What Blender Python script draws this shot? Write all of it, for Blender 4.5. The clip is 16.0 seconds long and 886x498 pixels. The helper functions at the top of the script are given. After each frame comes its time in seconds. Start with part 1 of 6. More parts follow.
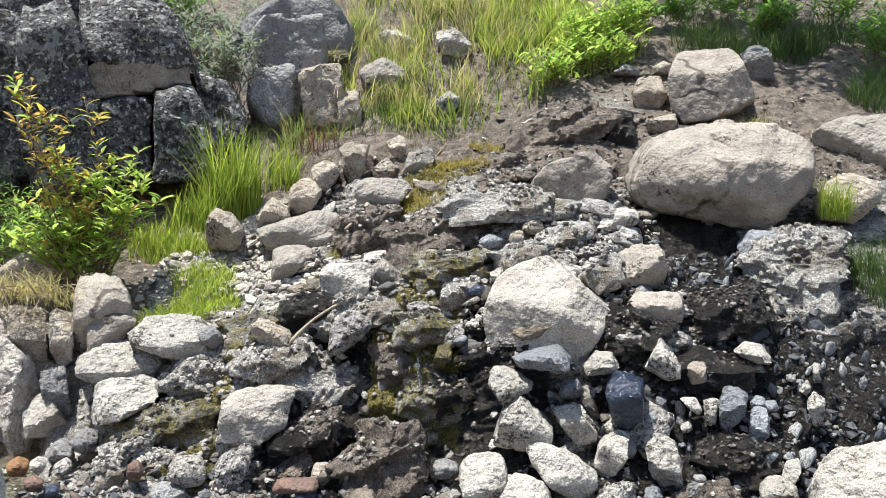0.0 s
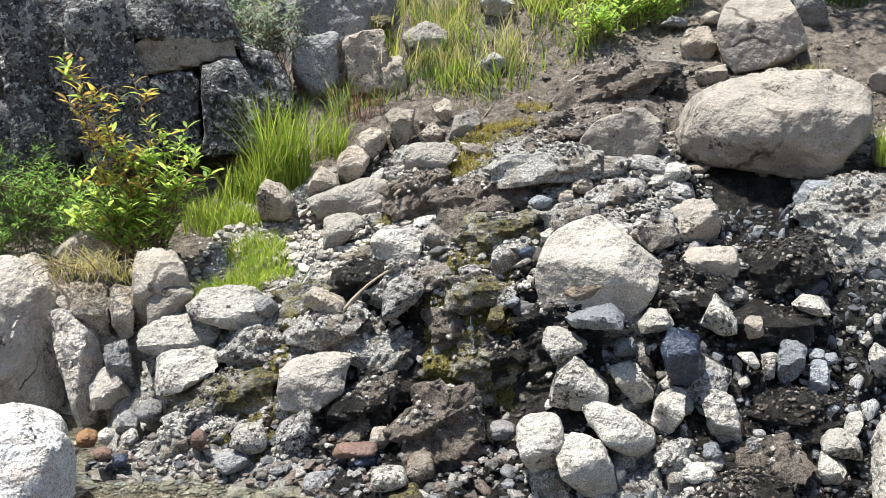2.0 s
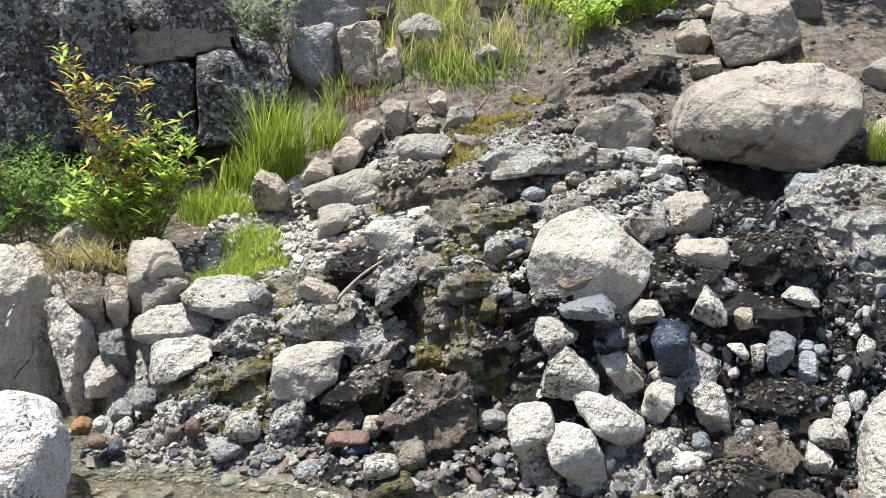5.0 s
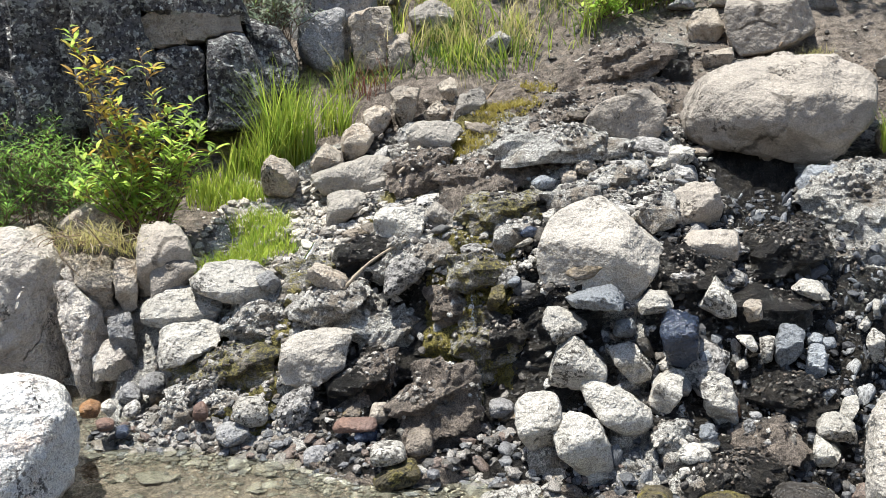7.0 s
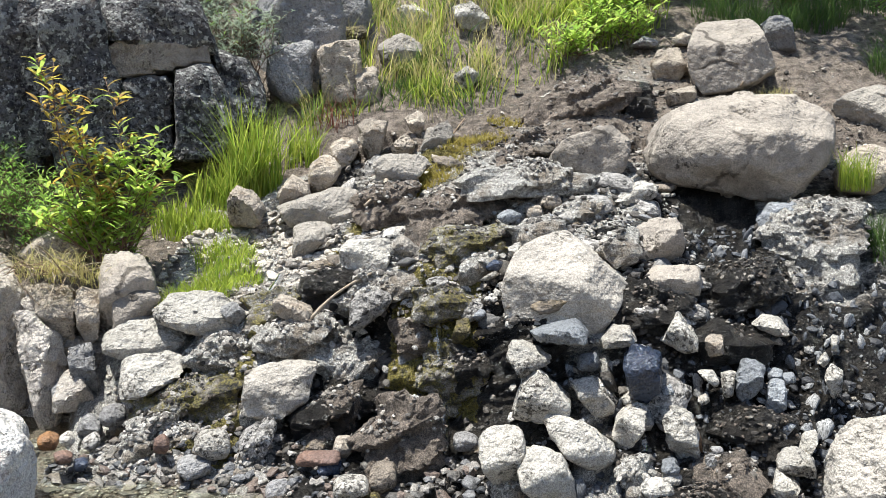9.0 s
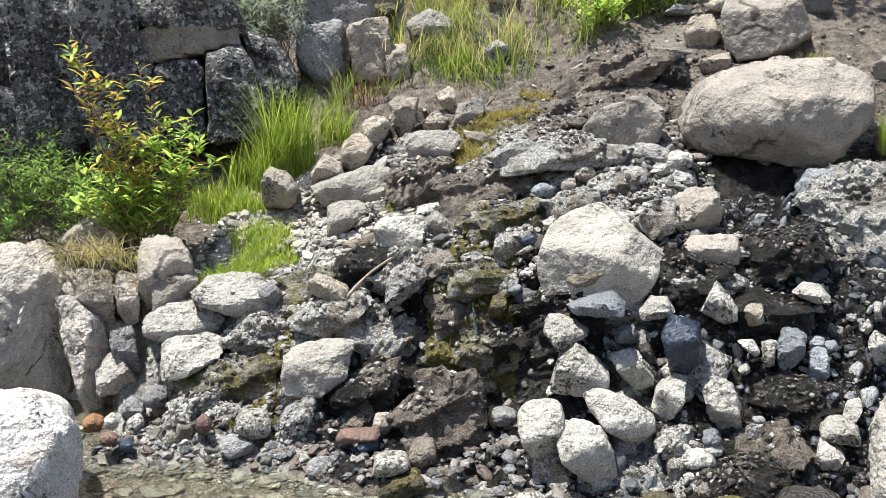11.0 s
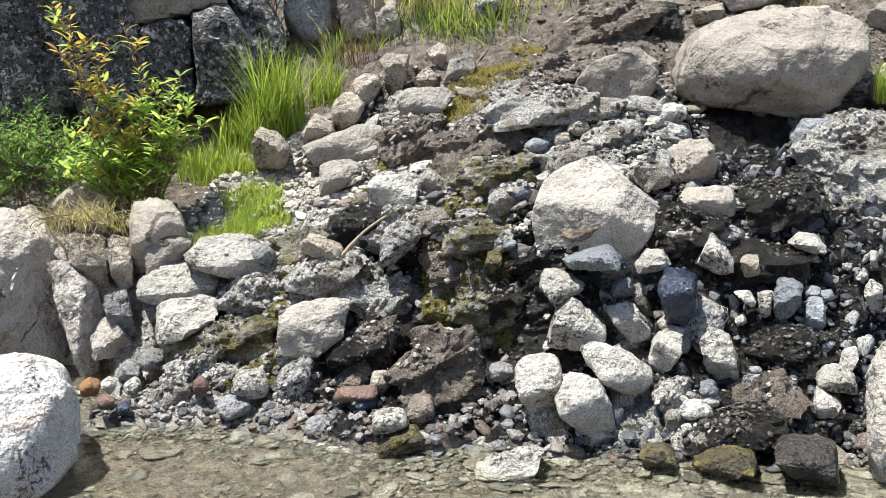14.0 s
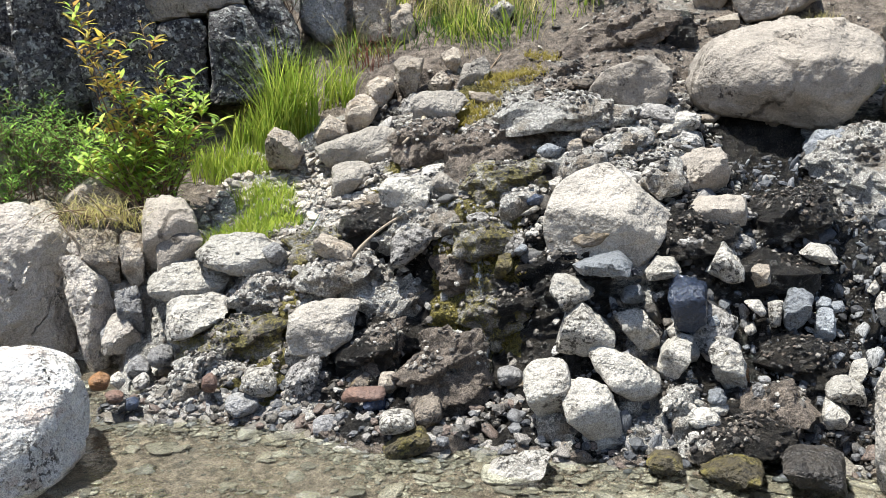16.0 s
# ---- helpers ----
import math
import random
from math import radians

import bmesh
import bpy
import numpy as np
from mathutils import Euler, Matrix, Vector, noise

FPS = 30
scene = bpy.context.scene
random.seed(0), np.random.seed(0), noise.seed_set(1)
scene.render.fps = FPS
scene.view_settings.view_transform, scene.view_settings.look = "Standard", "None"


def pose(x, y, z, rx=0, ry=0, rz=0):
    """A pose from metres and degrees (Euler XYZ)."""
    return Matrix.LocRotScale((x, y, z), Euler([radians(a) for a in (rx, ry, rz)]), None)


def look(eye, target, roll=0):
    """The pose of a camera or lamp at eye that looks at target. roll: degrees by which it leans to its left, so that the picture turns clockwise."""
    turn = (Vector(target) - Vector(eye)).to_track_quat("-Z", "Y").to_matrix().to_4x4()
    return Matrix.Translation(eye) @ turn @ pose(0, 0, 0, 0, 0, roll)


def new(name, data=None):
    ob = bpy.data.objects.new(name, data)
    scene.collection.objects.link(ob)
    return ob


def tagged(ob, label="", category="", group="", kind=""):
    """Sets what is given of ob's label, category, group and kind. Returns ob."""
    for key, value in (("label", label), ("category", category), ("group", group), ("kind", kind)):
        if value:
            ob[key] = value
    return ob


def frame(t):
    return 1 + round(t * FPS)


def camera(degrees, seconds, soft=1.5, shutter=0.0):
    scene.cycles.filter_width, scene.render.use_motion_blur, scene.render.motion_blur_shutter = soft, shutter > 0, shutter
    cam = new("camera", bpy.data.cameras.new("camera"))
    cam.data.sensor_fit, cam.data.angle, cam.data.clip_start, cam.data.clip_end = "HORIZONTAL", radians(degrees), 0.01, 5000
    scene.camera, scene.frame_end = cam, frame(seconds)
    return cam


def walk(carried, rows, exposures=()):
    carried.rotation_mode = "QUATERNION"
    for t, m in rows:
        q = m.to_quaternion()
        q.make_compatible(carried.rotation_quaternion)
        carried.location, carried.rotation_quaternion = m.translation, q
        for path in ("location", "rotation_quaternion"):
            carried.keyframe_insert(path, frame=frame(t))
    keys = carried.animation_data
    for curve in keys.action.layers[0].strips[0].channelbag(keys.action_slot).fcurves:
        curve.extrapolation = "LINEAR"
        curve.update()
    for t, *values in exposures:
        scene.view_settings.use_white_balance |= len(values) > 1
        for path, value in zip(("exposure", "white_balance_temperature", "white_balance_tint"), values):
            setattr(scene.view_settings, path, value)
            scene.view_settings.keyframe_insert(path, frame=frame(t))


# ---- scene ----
cam = camera(50.08, 16.0, soft=0.5)
PATH = [
    (0.0, pose(-0.014, 0.016, 1.508, 86.10, -2.00, -0.00)),
    (0.5, pose(-0.012, 0.005, 1.505, 86.03, -1.40, 0.67)),
    (1.0, pose(-0.009, 0.000, 1.520, 85.25, -0.71, 1.75)),
    (1.5, pose(-0.009, -0.032, 1.495, 84.41, -0.07, 2.70)),
    (2.0, pose(-0.003, 0.018, 1.510, 83.82, 0.34, 2.95)),
    (2.5, pose(-0.001, 0.004, 1.504, 83.78, 0.64, 2.93)),
    (3.0, pose(0.004, 0.001, 1.505, 83.59, 0.75, 2.94)),
    (3.5, pose(-0.004, -0.014, 1.507, 83.47, 0.73, 2.80)),
    (4.0, pose(0.011, -0.013, 1.509, 83.41, 0.65, 2.61)),
    (6.5, pose(0.013, -0.015, 1.504, 82.91, -0.75, 3.25)),
    (7.0, pose(0.004, -0.006, 1.512, 82.53, -0.59, 3.27)),
    (7.5, pose(-0.001, -0.001, 1.502, 82.91, -0.67, 3.10)),
    (8.0, pose(0.017, -0.009, 1.513, 83.36, -0.95, 2.30)),
    (8.5, pose(0.007, -0.023, 1.523, 84.46, -1.39, 1.30)),
    (11.0, pose(0.009, -0.012, 1.514, 83.06, 0.28, 3.25)),
    (11.5, pose(-0.009, 0.002, 1.494, 80.72, 1.86, 5.32)),
    (12.0, pose(-0.017, -0.001, 1.483, 79.21, 2.67, 6.09)),
    (12.5, pose(-0.015, -0.012, 1.458, 80.20, 2.95, 5.81)),
    (13.0, pose(0.016, 0.061, 1.519, 81.48, 3.24, 4.85)),
    (13.5, pose(0.001, -0.007, 1.483, 81.25, 2.10, 3.26)),
    (14.0, pose(0.004, 0.011, 1.486, 80.76, 1.31, 2.72)),
    (14.5, pose(0.014, 0.012, 1.494, 81.16, 0.74, 2.66)),
    (15.0, pose(0.008, 0.009, 1.492, 81.29, 0.42, 2.66)),
    (15.5, pose(-0.001, 0.013, 1.487, 81.27, 0.35, 3.13)),
    (16.0, pose(-0.008, -0.000, 1.473, 81.12, 0.14, 3.41)),
]
walk(cam, PATH, [(0.0, 0.75), (16.0, 0.75)])

# ---- sky and sun ----
SUN_TO = Vector((-0.27, -0.03, 0.962)).normalized()
world = bpy.data.worlds.new("world")
scene.world = world
world.use_nodes = True
wn = world.node_tree.nodes
sky = wn.new("ShaderNodeTexSky")
sky.sky_type = "NISHITA"
sky.sun_disc = False
sky.sun_elevation = math.asin(SUN_TO.z)
sky.sun_rotation = math.atan2(SUN_TO.x, SUN_TO.y)
wn["Background"].inputs[1].default_value = 0.105
world.node_tree.links.new(sky.outputs[0], wn["Background"].inputs[0])
sun_data = bpy.data.lights.new("sun", "SUN")
sun_data.energy = 5.0
sun_data.angle = radians(0.55)
sun_data.color = (0.985, 0.985, 0.935)
sun = new("sun", sun_data)
sun.matrix_world = look(SUN_TO * 20, (0, 0, 0))

# ---- materials ----
MATS = {}


def material(name, rough=0.85):
    m = bpy.data.materials.new(name)
    m.use_nodes = True
    nt = m.node_tree
    bsdf = nt.nodes["Principled BSDF"]
    bsdf.inputs["Roughness"].default_value = rough
    return m, nt, bsdf


def node(nt, kind, **inputs):
    n = nt.nodes.new(kind)
    for key, value in inputs.items():
        n.inputs[key.replace("_", " ")].default_value = value
    return n


def noise_at(nt, coord, scale, detail=4.0, rough=0.55):
    n = node(nt, "ShaderNodeTexNoise", Scale=scale, Detail=detail, Roughness=rough)
    nt.links.new(coord, n.inputs["Vector"])
    return n.outputs["Fac"]


def ramp(nt, fac, lo, hi, a=0.0, b=1.0):
    n = node(nt, "ShaderNodeMapRange", From_Min=lo, From_Max=hi, To_Min=a, To_Max=b)
    n.interpolation_type = "SMOOTHSTEP"
    nt.links.new(fac, n.inputs["Value"])
    return n.outputs["Result"]


def blend(nt, fac, a, b):
    n = nt.nodes.new("ShaderNodeMix")
    n.data_type = "RGBA"
    if hasattr(fac, "is_output"):
        nt.links.new(fac, n.inputs["Factor"])
    else:
        n.inputs["Factor"].default_value = fac
    for slot, value in (("A", a), ("B", b)):
        s = [i for i in n.inputs if i.name == slot and i.type == "RGBA"][0]
        if hasattr(value, "is_output"):
            nt.links.new(value, s)
        else:
            s.default_value = (*value, 1)
    return [o for o in n.outputs if o.type == "RGBA"][0]


def times(nt, a, b):
    n = nt.nodes.new("ShaderNodeMath")
    n.operation = "MULTIPLY"
    for k, v in enumerate((a, b)):
        if hasattr(v, "is_output"):
            nt.links.new(v, n.inputs[k])
        else:
            n.inputs[k].default_value = v
    return n.outputs[0]


def plus(nt, a, b):
    n = nt.nodes.new("ShaderNodeMath")
    n.operation = "ADD"
    for k, v in enumerate((a, b)):
        if hasattr(v, "is_output"):
            nt.links.new(v, n.inputs[k])
        else:
            n.inputs[k].default_value = v
    return n.outputs[0]


def gritty(nt, col, co, scale=150.0, low=0.55, high=1.3):
    """Grit: fine light and dark grains over a colour."""
    g = node(nt, "ShaderNodeHueSaturation")
    nt.links.new(ramp(nt, noise_at(nt, co, scale, 2, 0.6), 0.36, 0.64, low, high), g.inputs["Value"])
    nt.links.new(col, g.inputs["Color"])
    return g.outputs[0]


def bumped(nt, bsdf, height, strength, distance):
    b = node(nt, "ShaderNodeBump", Strength=strength, Distance=distance)
    nt.links.new(height, b.inputs["Height"])
    nt.links.new(b.outputs[0], bsdf.inputs["Normal"])


def flakes_at(nt, co, scale):
    """Flaked surface: cells of the stone, each tilted its own way."""
    bend = node(nt, "ShaderNodeTexNoise", Scale=scale * 0.8, Detail=3.0)
    nt.links.new(co, bend.inputs["Vector"])
    lean = nt.nodes.new("ShaderNodeVectorMath")
    lean.operation = "MULTIPLY_ADD"
    lean.inputs[1].default_value = (0.7 / scale,) * 3
    nt.links.new(bend.outputs["Color"], lean.inputs[0])
    nt.links.new(co, lean.inputs[2])
    vor = node(nt, "ShaderNodeTexVoronoi", Scale=scale)
    nt.links.new(lean.outputs[0], vor.inputs["Vector"])
    away = nt.nodes.new("ShaderNodeVectorMath")
    away.operation = "SUBTRACT"
    nt.links.new(lean.outputs[0], away.inputs[0])
    nt.links.new(vor.outputs["Position"], away.inputs[1])
    tilt = nt.nodes.new("ShaderNodeVectorMath")
    tilt.operation = "SUBTRACT"
    tilt.inputs[1].default_value = (0.5, 0.5, 0.5)
    nt.links.new(vor.outputs["Color"], tilt.inputs[0])
    dot = nt.nodes.new("ShaderNodeVectorMath")
    dot.operation = "DOT_PRODUCT"
    nt.links.new(away.outputs[0], dot.inputs[0])
    nt.links.new(tilt.outputs[0], dot.inputs[1])
    return dot.outputs["Value"]


def stone_material(key, name, base, second, spot, spots=0.25, rough=0.9, bump=0.6, spec=0.3, fine=70.0, patch=5.0, stain=None, cracks=0.0, lichen=None, pitted=0.0):
    """Weathered stone: two tones in patches, dark grains and pits, a stain in drifts; rough down to the grain."""
    m, nt, bsdf = material(name, rough)
    co = nt.nodes.new("ShaderNodeTexCoord").outputs["Object"]
    rnd = nt.nodes.new("ShaderNodeObjectInfo").outputs["Random"]
    shift = node(nt, "ShaderNodeVectorMath")
    shift.operation = "ADD"
    nt.links.new(co, shift.inputs[0])
    mul = nt.nodes.new("ShaderNodeVectorMath")
    mul.operation = "SCALE"
    mul.inputs[0].default_value = (3.1, 7.7, 5.3)
    nt.links.new(rnd, mul.inputs["Scale"])
    nt.links.new(mul.outputs[0], shift.inputs[1])
    co = shift.outputs[0]
    big = noise_at(nt, co, patch, 6, 0.66)
    mid = noise_at(nt, co, 13.0, 9, 0.72)
    grain = noise_at(nt, co, fine, 6, 0.78)
    col = blend(nt, ramp(nt, big, 0.38, 0.64), base, second)
    if stain:
        col = blend(nt, times(nt, ramp(nt, noise_at(nt, co, patch * 1.7, 7, 0.72), 0.5, 0.64), 0.75), col, stain)
    col = blend(nt, times(nt, ramp(nt, mid, 0.50, 0.64), 0.35), col, tuple(0.5 * c for c in base))
    dark = times(nt, ramp(nt, grain, 0.56 - 0.08 * spots, 0.63 - 0.08 * spots), ramp(nt, mid, 0.36, 0.56, 0.15, 1.0))
    col = blend(nt, times(nt, dark, min(1.0, 0.45 + spots)), col, spot)
    drift = ramp(nt, noise_at(nt, co, 3.4, 5, 0.6), 0.56 - 0.12 * pitted, 0.64 - 0.12 * pitted)
    pits = times(nt, ramp(nt, noise_at(nt, co, 44.0, 4, 0.7), 0.52, 0.57), drift)
    col = blend(nt, times(nt, pits, 0.85), col, tuple(0.35 * c for c in spot))
    if lichen:
        col = blend(nt, times(nt, ramp(nt, noise_at(nt, co, 9.0, 7, 0.7), 0.55, 0.57), 0.75), col, lichen)
        col = blend(nt, times(nt, ramp(nt, noise_at(nt, co, 19.0, 6, 0.65), 0.56, 0.58), 0.85), col, (0.022, 0.019, 0.021))
        col = blend(nt, times(nt, ramp(nt, noise_at(nt, co, 30.0, 5, 0.6), 0.57, 0.59), 0.85), col, (0.50, 0.50, 0.46))
    lumps = noise_at(nt, co, 9.0, 4, 0.5)
    dents = noise_at(nt, co, 36.0, 3, 0.55)
    height = plus(nt, times(nt, lumps, 0.06), plus(nt, times(nt, dents, 0.028), times(nt, grain, 0.008)))
    height = plus(nt, height, plus(nt, times(nt, flakes_at(nt, co, 11.0), 0.2), times(nt, pits, -0.006)))
    if cracks:
        bend = node(nt, "ShaderNodeTexNoise", Scale=4.0, Detail=6.0)
        nt.links.new(co, bend.inputs["Vector"])
        lean = nt.nodes.new("ShaderNodeVectorMath")
        lean.operation = "MULTIPLY_ADD"
        lean.inputs[1].default_value = (0.24, 0.24, 0.24)
        nt.links.new(bend.outputs["Color"], lean.inputs[0])
        nt.links.new(co, lean.inputs[2])
        vor = node(nt, "ShaderNodeTexVoronoi", Scale=cracks)
        vor.feature = "DISTANCE_TO_EDGE"
        nt.links.new(lean.outputs[0], vor.inputs["Vector"])
        line = times(nt, ramp(nt, vor.outputs["Distance"], 0.003, 0.014, 1.0, 0.0), ramp(nt, noise_at(nt, co, 2.3, 3, 0.5), 0.49, 0.55))
        col = blend(nt, times(nt, line, 0.75), col, tuple(0.4 * c for c in spot))
        height = plus(nt, height, times(nt, line, -0.012))
    tone = node(nt, "ShaderNodeHueSaturation")
    nt.links.new(ramp(nt, rnd, 0, 1, 0.8, 1.14), tone.inputs["Value"])
    nt.links.new(col, tone.inputs["Color"])
    nt.links.new(gritty(nt, tone.outputs[0], co, 170.0, 0.68, 1.2), bsdf.inputs["Base Color"])
    bsdf.inputs["Specular IOR Level"].default_value = spec
    if rough < 0.5:
        nt.links.new(ramp(nt, big, 0.3, 0.7, rough * 0.6, rough * 1.7), bsdf.inputs["Roughness"])
    bumped(nt, bsdf, height, min(1.0, bump), 1.0)
    MATS[key] = m
    return m


stone_material("P", "pale_stone", (0.60, 0.56, 0.495), (0.46, 0.425, 0.37), (0.15, 0.125, 0.10), 0.2, bump=1.0, pitted=0.5)
stone_material("Q", "cream_stone", (0.42, 0.368, 0.31), (0.335, 0.295, 0.25), (0.15, 0.12, 0.095), 0.2, bump=0.6, cracks=0.6)
stone_material("T", "tan_stone", (0.46, 0.395, 0.32), (0.36, 0.31, 0.255), (0.10, 0.078, 0.056), 0.3, stain=(0.24, 0.18, 0.125), bump=0.8)
stone_material("K", "beige_grey_stone", (0.47, 0.425, 0.365), (0.37, 0.335, 0.29), (0.14, 0.115, 0.095), 0.2, bump=0.8)
stone_material("G", "grey_stone", (0.34, 0.33, 0.32), (0.25, 0.24, 0.235), (0.07, 0.065, 0.06), 0.4, bump=0.9)
stone_material("C", "cliff_stone", (0.175, 0.168, 0.166), (0.095, 0.09, 0.09), (0.028, 0.025, 0.027), 0.8, fine=42.0, patch=4.5, stain=(0.10, 0.082, 0.062), bump=1.0, cracks=0.8, lichen=(0.36, 0.36, 0.34))
stone_material("S", "crusted_stone", (0.50, 0.47, 0.43), (0.33, 0.31, 0.29), (0.03, 0.027, 0.025), 0.9, fine=38.0, bump=1.0, stain=(0.1, 0.085, 0.07))
stone_material("B", "bluish_stone", (0.33, 0.345, 0.36), (0.25, 0.26, 0.275), (0.06, 0.065, 0.07), 0.45, rough=0.55, bump=0.9)
stone_material("W", "wet_dark_stone", (0.026, 0.038, 0.068), (0.05, 0.064, 0.10), (0.015, 0.015, 0.018), 0.3, rough=0.22, spec=0.6)
stone_material("M", "mossy_stone", (0.085, 0.07, 0.045), (0.13, 0.105, 0.045), (0.022, 0.019, 0.013), 0.6, rough=0.6, stain=(0.24, 0.20, 0.05), fine=45.0, bump=1.0)
stone_material("N", "muddy_stone", (0.30, 0.25, 0.20), (0.17, 0.14, 0.11), (0.05, 0.042, 0.034), 0.5, rough=0.75, fine=45.0, bump=1.0, stain=(0.17, 0.12, 0.05))
stone_material("D", "wet_black_mud", (0.028, 0.023, 0.019), (0.05, 0.04, 0.03), (0.24, 0.225, 0.2), 0.1, rough=0.4, spec=0.6, fine=45.0, bump=1.0, stain=(0.075, 0.058, 0.04))
stone_material("X", "cracked_pale_stone", (0.60, 0.54, 0.47), (0.47, 0.415, 0.36), (0.14, 0.115, 0.095), 0.2, bump=1.0, cracks=1.7)
stone_material("V", "stained_pale_stone", (0.74, 0.71, 0.665), (0.60, 0.56, 0.51), (0.14, 0.11, 0.09), 0.3, bump=0.9, patch=3.0, fine=60.0, stain=(0.46, 0.36, 0.30), pitted=0.4)
stone_material("O", "rusty_stone", (0.35, 0.17, 0.06), (0.25, 0.14, 0.08), (0.1, 0.06, 0.03), 0.3, rough=0.5)
stone_material("R", "red_brown_stone", (0.23, 0.14, 0.105), (0.17, 0.11, 0.09), (0.06, 0.04, 0.03), 0.3, rough=0.5)


def ground_material():
    """Spring mound: wet black mud, pale mineral crust in streaks, moss and dry earth, by the zone weights of the sheet."""
    m, nt, bsdf = material("spring_ground", 0.8)
    co = nt.nodes.new("ShaderNodeTexCoord").outputs["Object"]
    zone = nt.nodes.new("ShaderNodeAttribute")
    zone.attribute_name = "zone"
    sep = nt.nodes.new("ShaderNodeSeparateColor")
    nt.links.new(zone.outputs["Color"], sep.inputs[0])
    wet, moss, dirt = sep.outputs
    lie = node(nt, "ShaderNodeMapping")
    lie.inputs["Rotation"].default_value = (0, radians(24), 0)
    lie.inputs["Scale"].default_value = (4.5, 6.0, 15.0)
    nt.links.new(co, lie.inputs["Vector"])
    streak = noise_at(nt, lie.outputs[0], 1.0, 8, 0.7)
    big = noise_at(nt, co, 2.6, 7, 0.68)
    mid = noise_at(nt, co, 14.0, 8, 0.72)
    fine = noise_at(nt, co, 52.0, 8, 0.8)
    speck = noise_at(nt, co, 180.0, 2, 0.6)
    mixed = plus(nt, plus(nt, times(nt, streak, 0.5), times(nt, mid, 0.2)), times(nt, fine, 0.3))
    crust = blend(nt, ramp(nt, fine, 0.38, 0.6), (0.27, 0.245, 0.21), (0.78, 0.745, 0.68))
    crust = blend(nt, ramp(nt, big, 0.52, 0.64), crust, (0.33, 0.275, 0.215))
    mud = blend(nt, ramp(nt, mid, 0.4, 0.65), (0.014, 0.0125, 0.0115), (0.062, 0.054, 0.044))
    mud = blend(nt, times(nt, ramp(nt, fine, 0.6, 0.68), 0.7), mud, (0.36, 0.34, 0.31))
    cover = ramp(nt, plus(nt, mixed, times(nt, wet, 0.30)), 0.57, 0.66)
    col = blend(nt, cover, crust, mud)
    green = blend(nt, ramp(nt, fine, 0.35, 0.65), (0.10, 0.085, 0.025), (0.36, 0.30, 0.09))
    col = blend(nt, ramp(nt, plus(nt, moss, plus(nt, times(nt, mid, 0.45), times(nt, fine, 0.45))), 0.78, 0.9), col, green)
    earth = blend(nt, ramp(nt, mid, 0.38, 0.62), (0.12, 0.094, 0.073), (0.34, 0.275, 0.22))
    earth = blend(nt, times(nt, ramp(nt, fine, 0.54, 0.66), 0.7), earth, (0.38, 0.33, 0.27))
    col = blend(nt, ramp(nt, plus(nt, dirt, times(nt, mid, 0.5)), 0.6, 0.85), col, earth)
    nt.links.new(gritty(nt, col, co, 170.0, 0.5, 1.4), bsdf.inputs["Base Color"])
    nt.links.new(ramp(nt, times(nt, cover, wet), 0.1, 0.8, 0.92, 0.25), bsdf.inputs["Roughness"])
    height = plus(nt, times(nt, streak, 0.05), plus(nt, times(nt, mid, 0.06), plus(nt, times(nt, fine, 0.028), times(nt, speck, 0.004))))
    bumped(nt, bsdf, height, 1.0, 1.0)
    MATS["ground"] = m


def water_material():
    m, nt, bsdf = material("pool_water", 0.02)
    co = nt.nodes.new("ShaderNodeTexCoord").outputs["Object"]
    bsdf.inputs["Base Color"].default_value = (0.80, 0.86, 0.74, 1)
    bsdf.inputs["Transmission Weight"].default_value = 1.0
    bsdf.inputs["IOR"].default_value = 1.33
    wave = plus(nt, times(nt, noise_at(nt, co, 9.0, 3, 0.5), 0.006), times(nt, noise_at(nt, co, 40.0, 2, 0.5), 0.0012))
    bumped(nt, bsdf, wave, 0.8, 1.0)
    MATS["water"] = m


def foam_material():
    m, nt, bsdf = material("running_water", 0.08)
    co = nt.nodes.new("ShaderNodeTexCoord").outputs["Object"]
    bsdf.inputs["Base Color"].default_value = (0.95, 0.97, 1.0, 1)
    bsdf.inputs["Transmission Weight"].default_value = 1.0
    bsdf.inputs["IOR"].default_value = 1.33
    bumped(nt, bsdf, noise_at(nt, co, 55.0, 3, 0.6), 0.5, 0.01)
    MATS["stream"] = m


def leaf_material(key, name, base, tip, glow):
    """Leaves and blades: two tones, and light passing through."""
    m, nt, bsdf = material(name, 0.5)
    rnd = nt.nodes.new("ShaderNodeNewGeometry").outputs["Random Per Island"]
    own = nt.nodes.new("ShaderNodeObjectInfo").outputs["Random"]
    mix = node(nt, "ShaderNodeMath")
    mix.operation = "FRACT"
    nt.links.new(plus(nt, rnd, own), mix.inputs[0])
    col = blend(nt, mix.outputs[0], base, tip)
    nt.links.new(col, bsdf.inputs["Base Color"])
    bsdf.inputs["Specular IOR Level"].default_value = 0.35
    tr = nt.nodes.new("ShaderNodeBsdfTranslucent")
    bright = blend(nt, mix.outputs[0], tuple(min(1, c * glow) for c in base), tuple(min(1, c * glow) for c in tip))
    nt.links.new(bright, tr.inputs["Color"])
    mx = nt.nodes.new("ShaderNodeMixShader")
    mx.inputs[0].default_value = 0.5
    nt.links.new(bsdf.outputs[0], mx.inputs[1])
    nt.links.new(tr.outputs[0], mx.inputs[2])
    nt.links.new(mx.outputs[0], nt.nodes["Material Output"].inputs["Surface"])
    MATS[key] = m


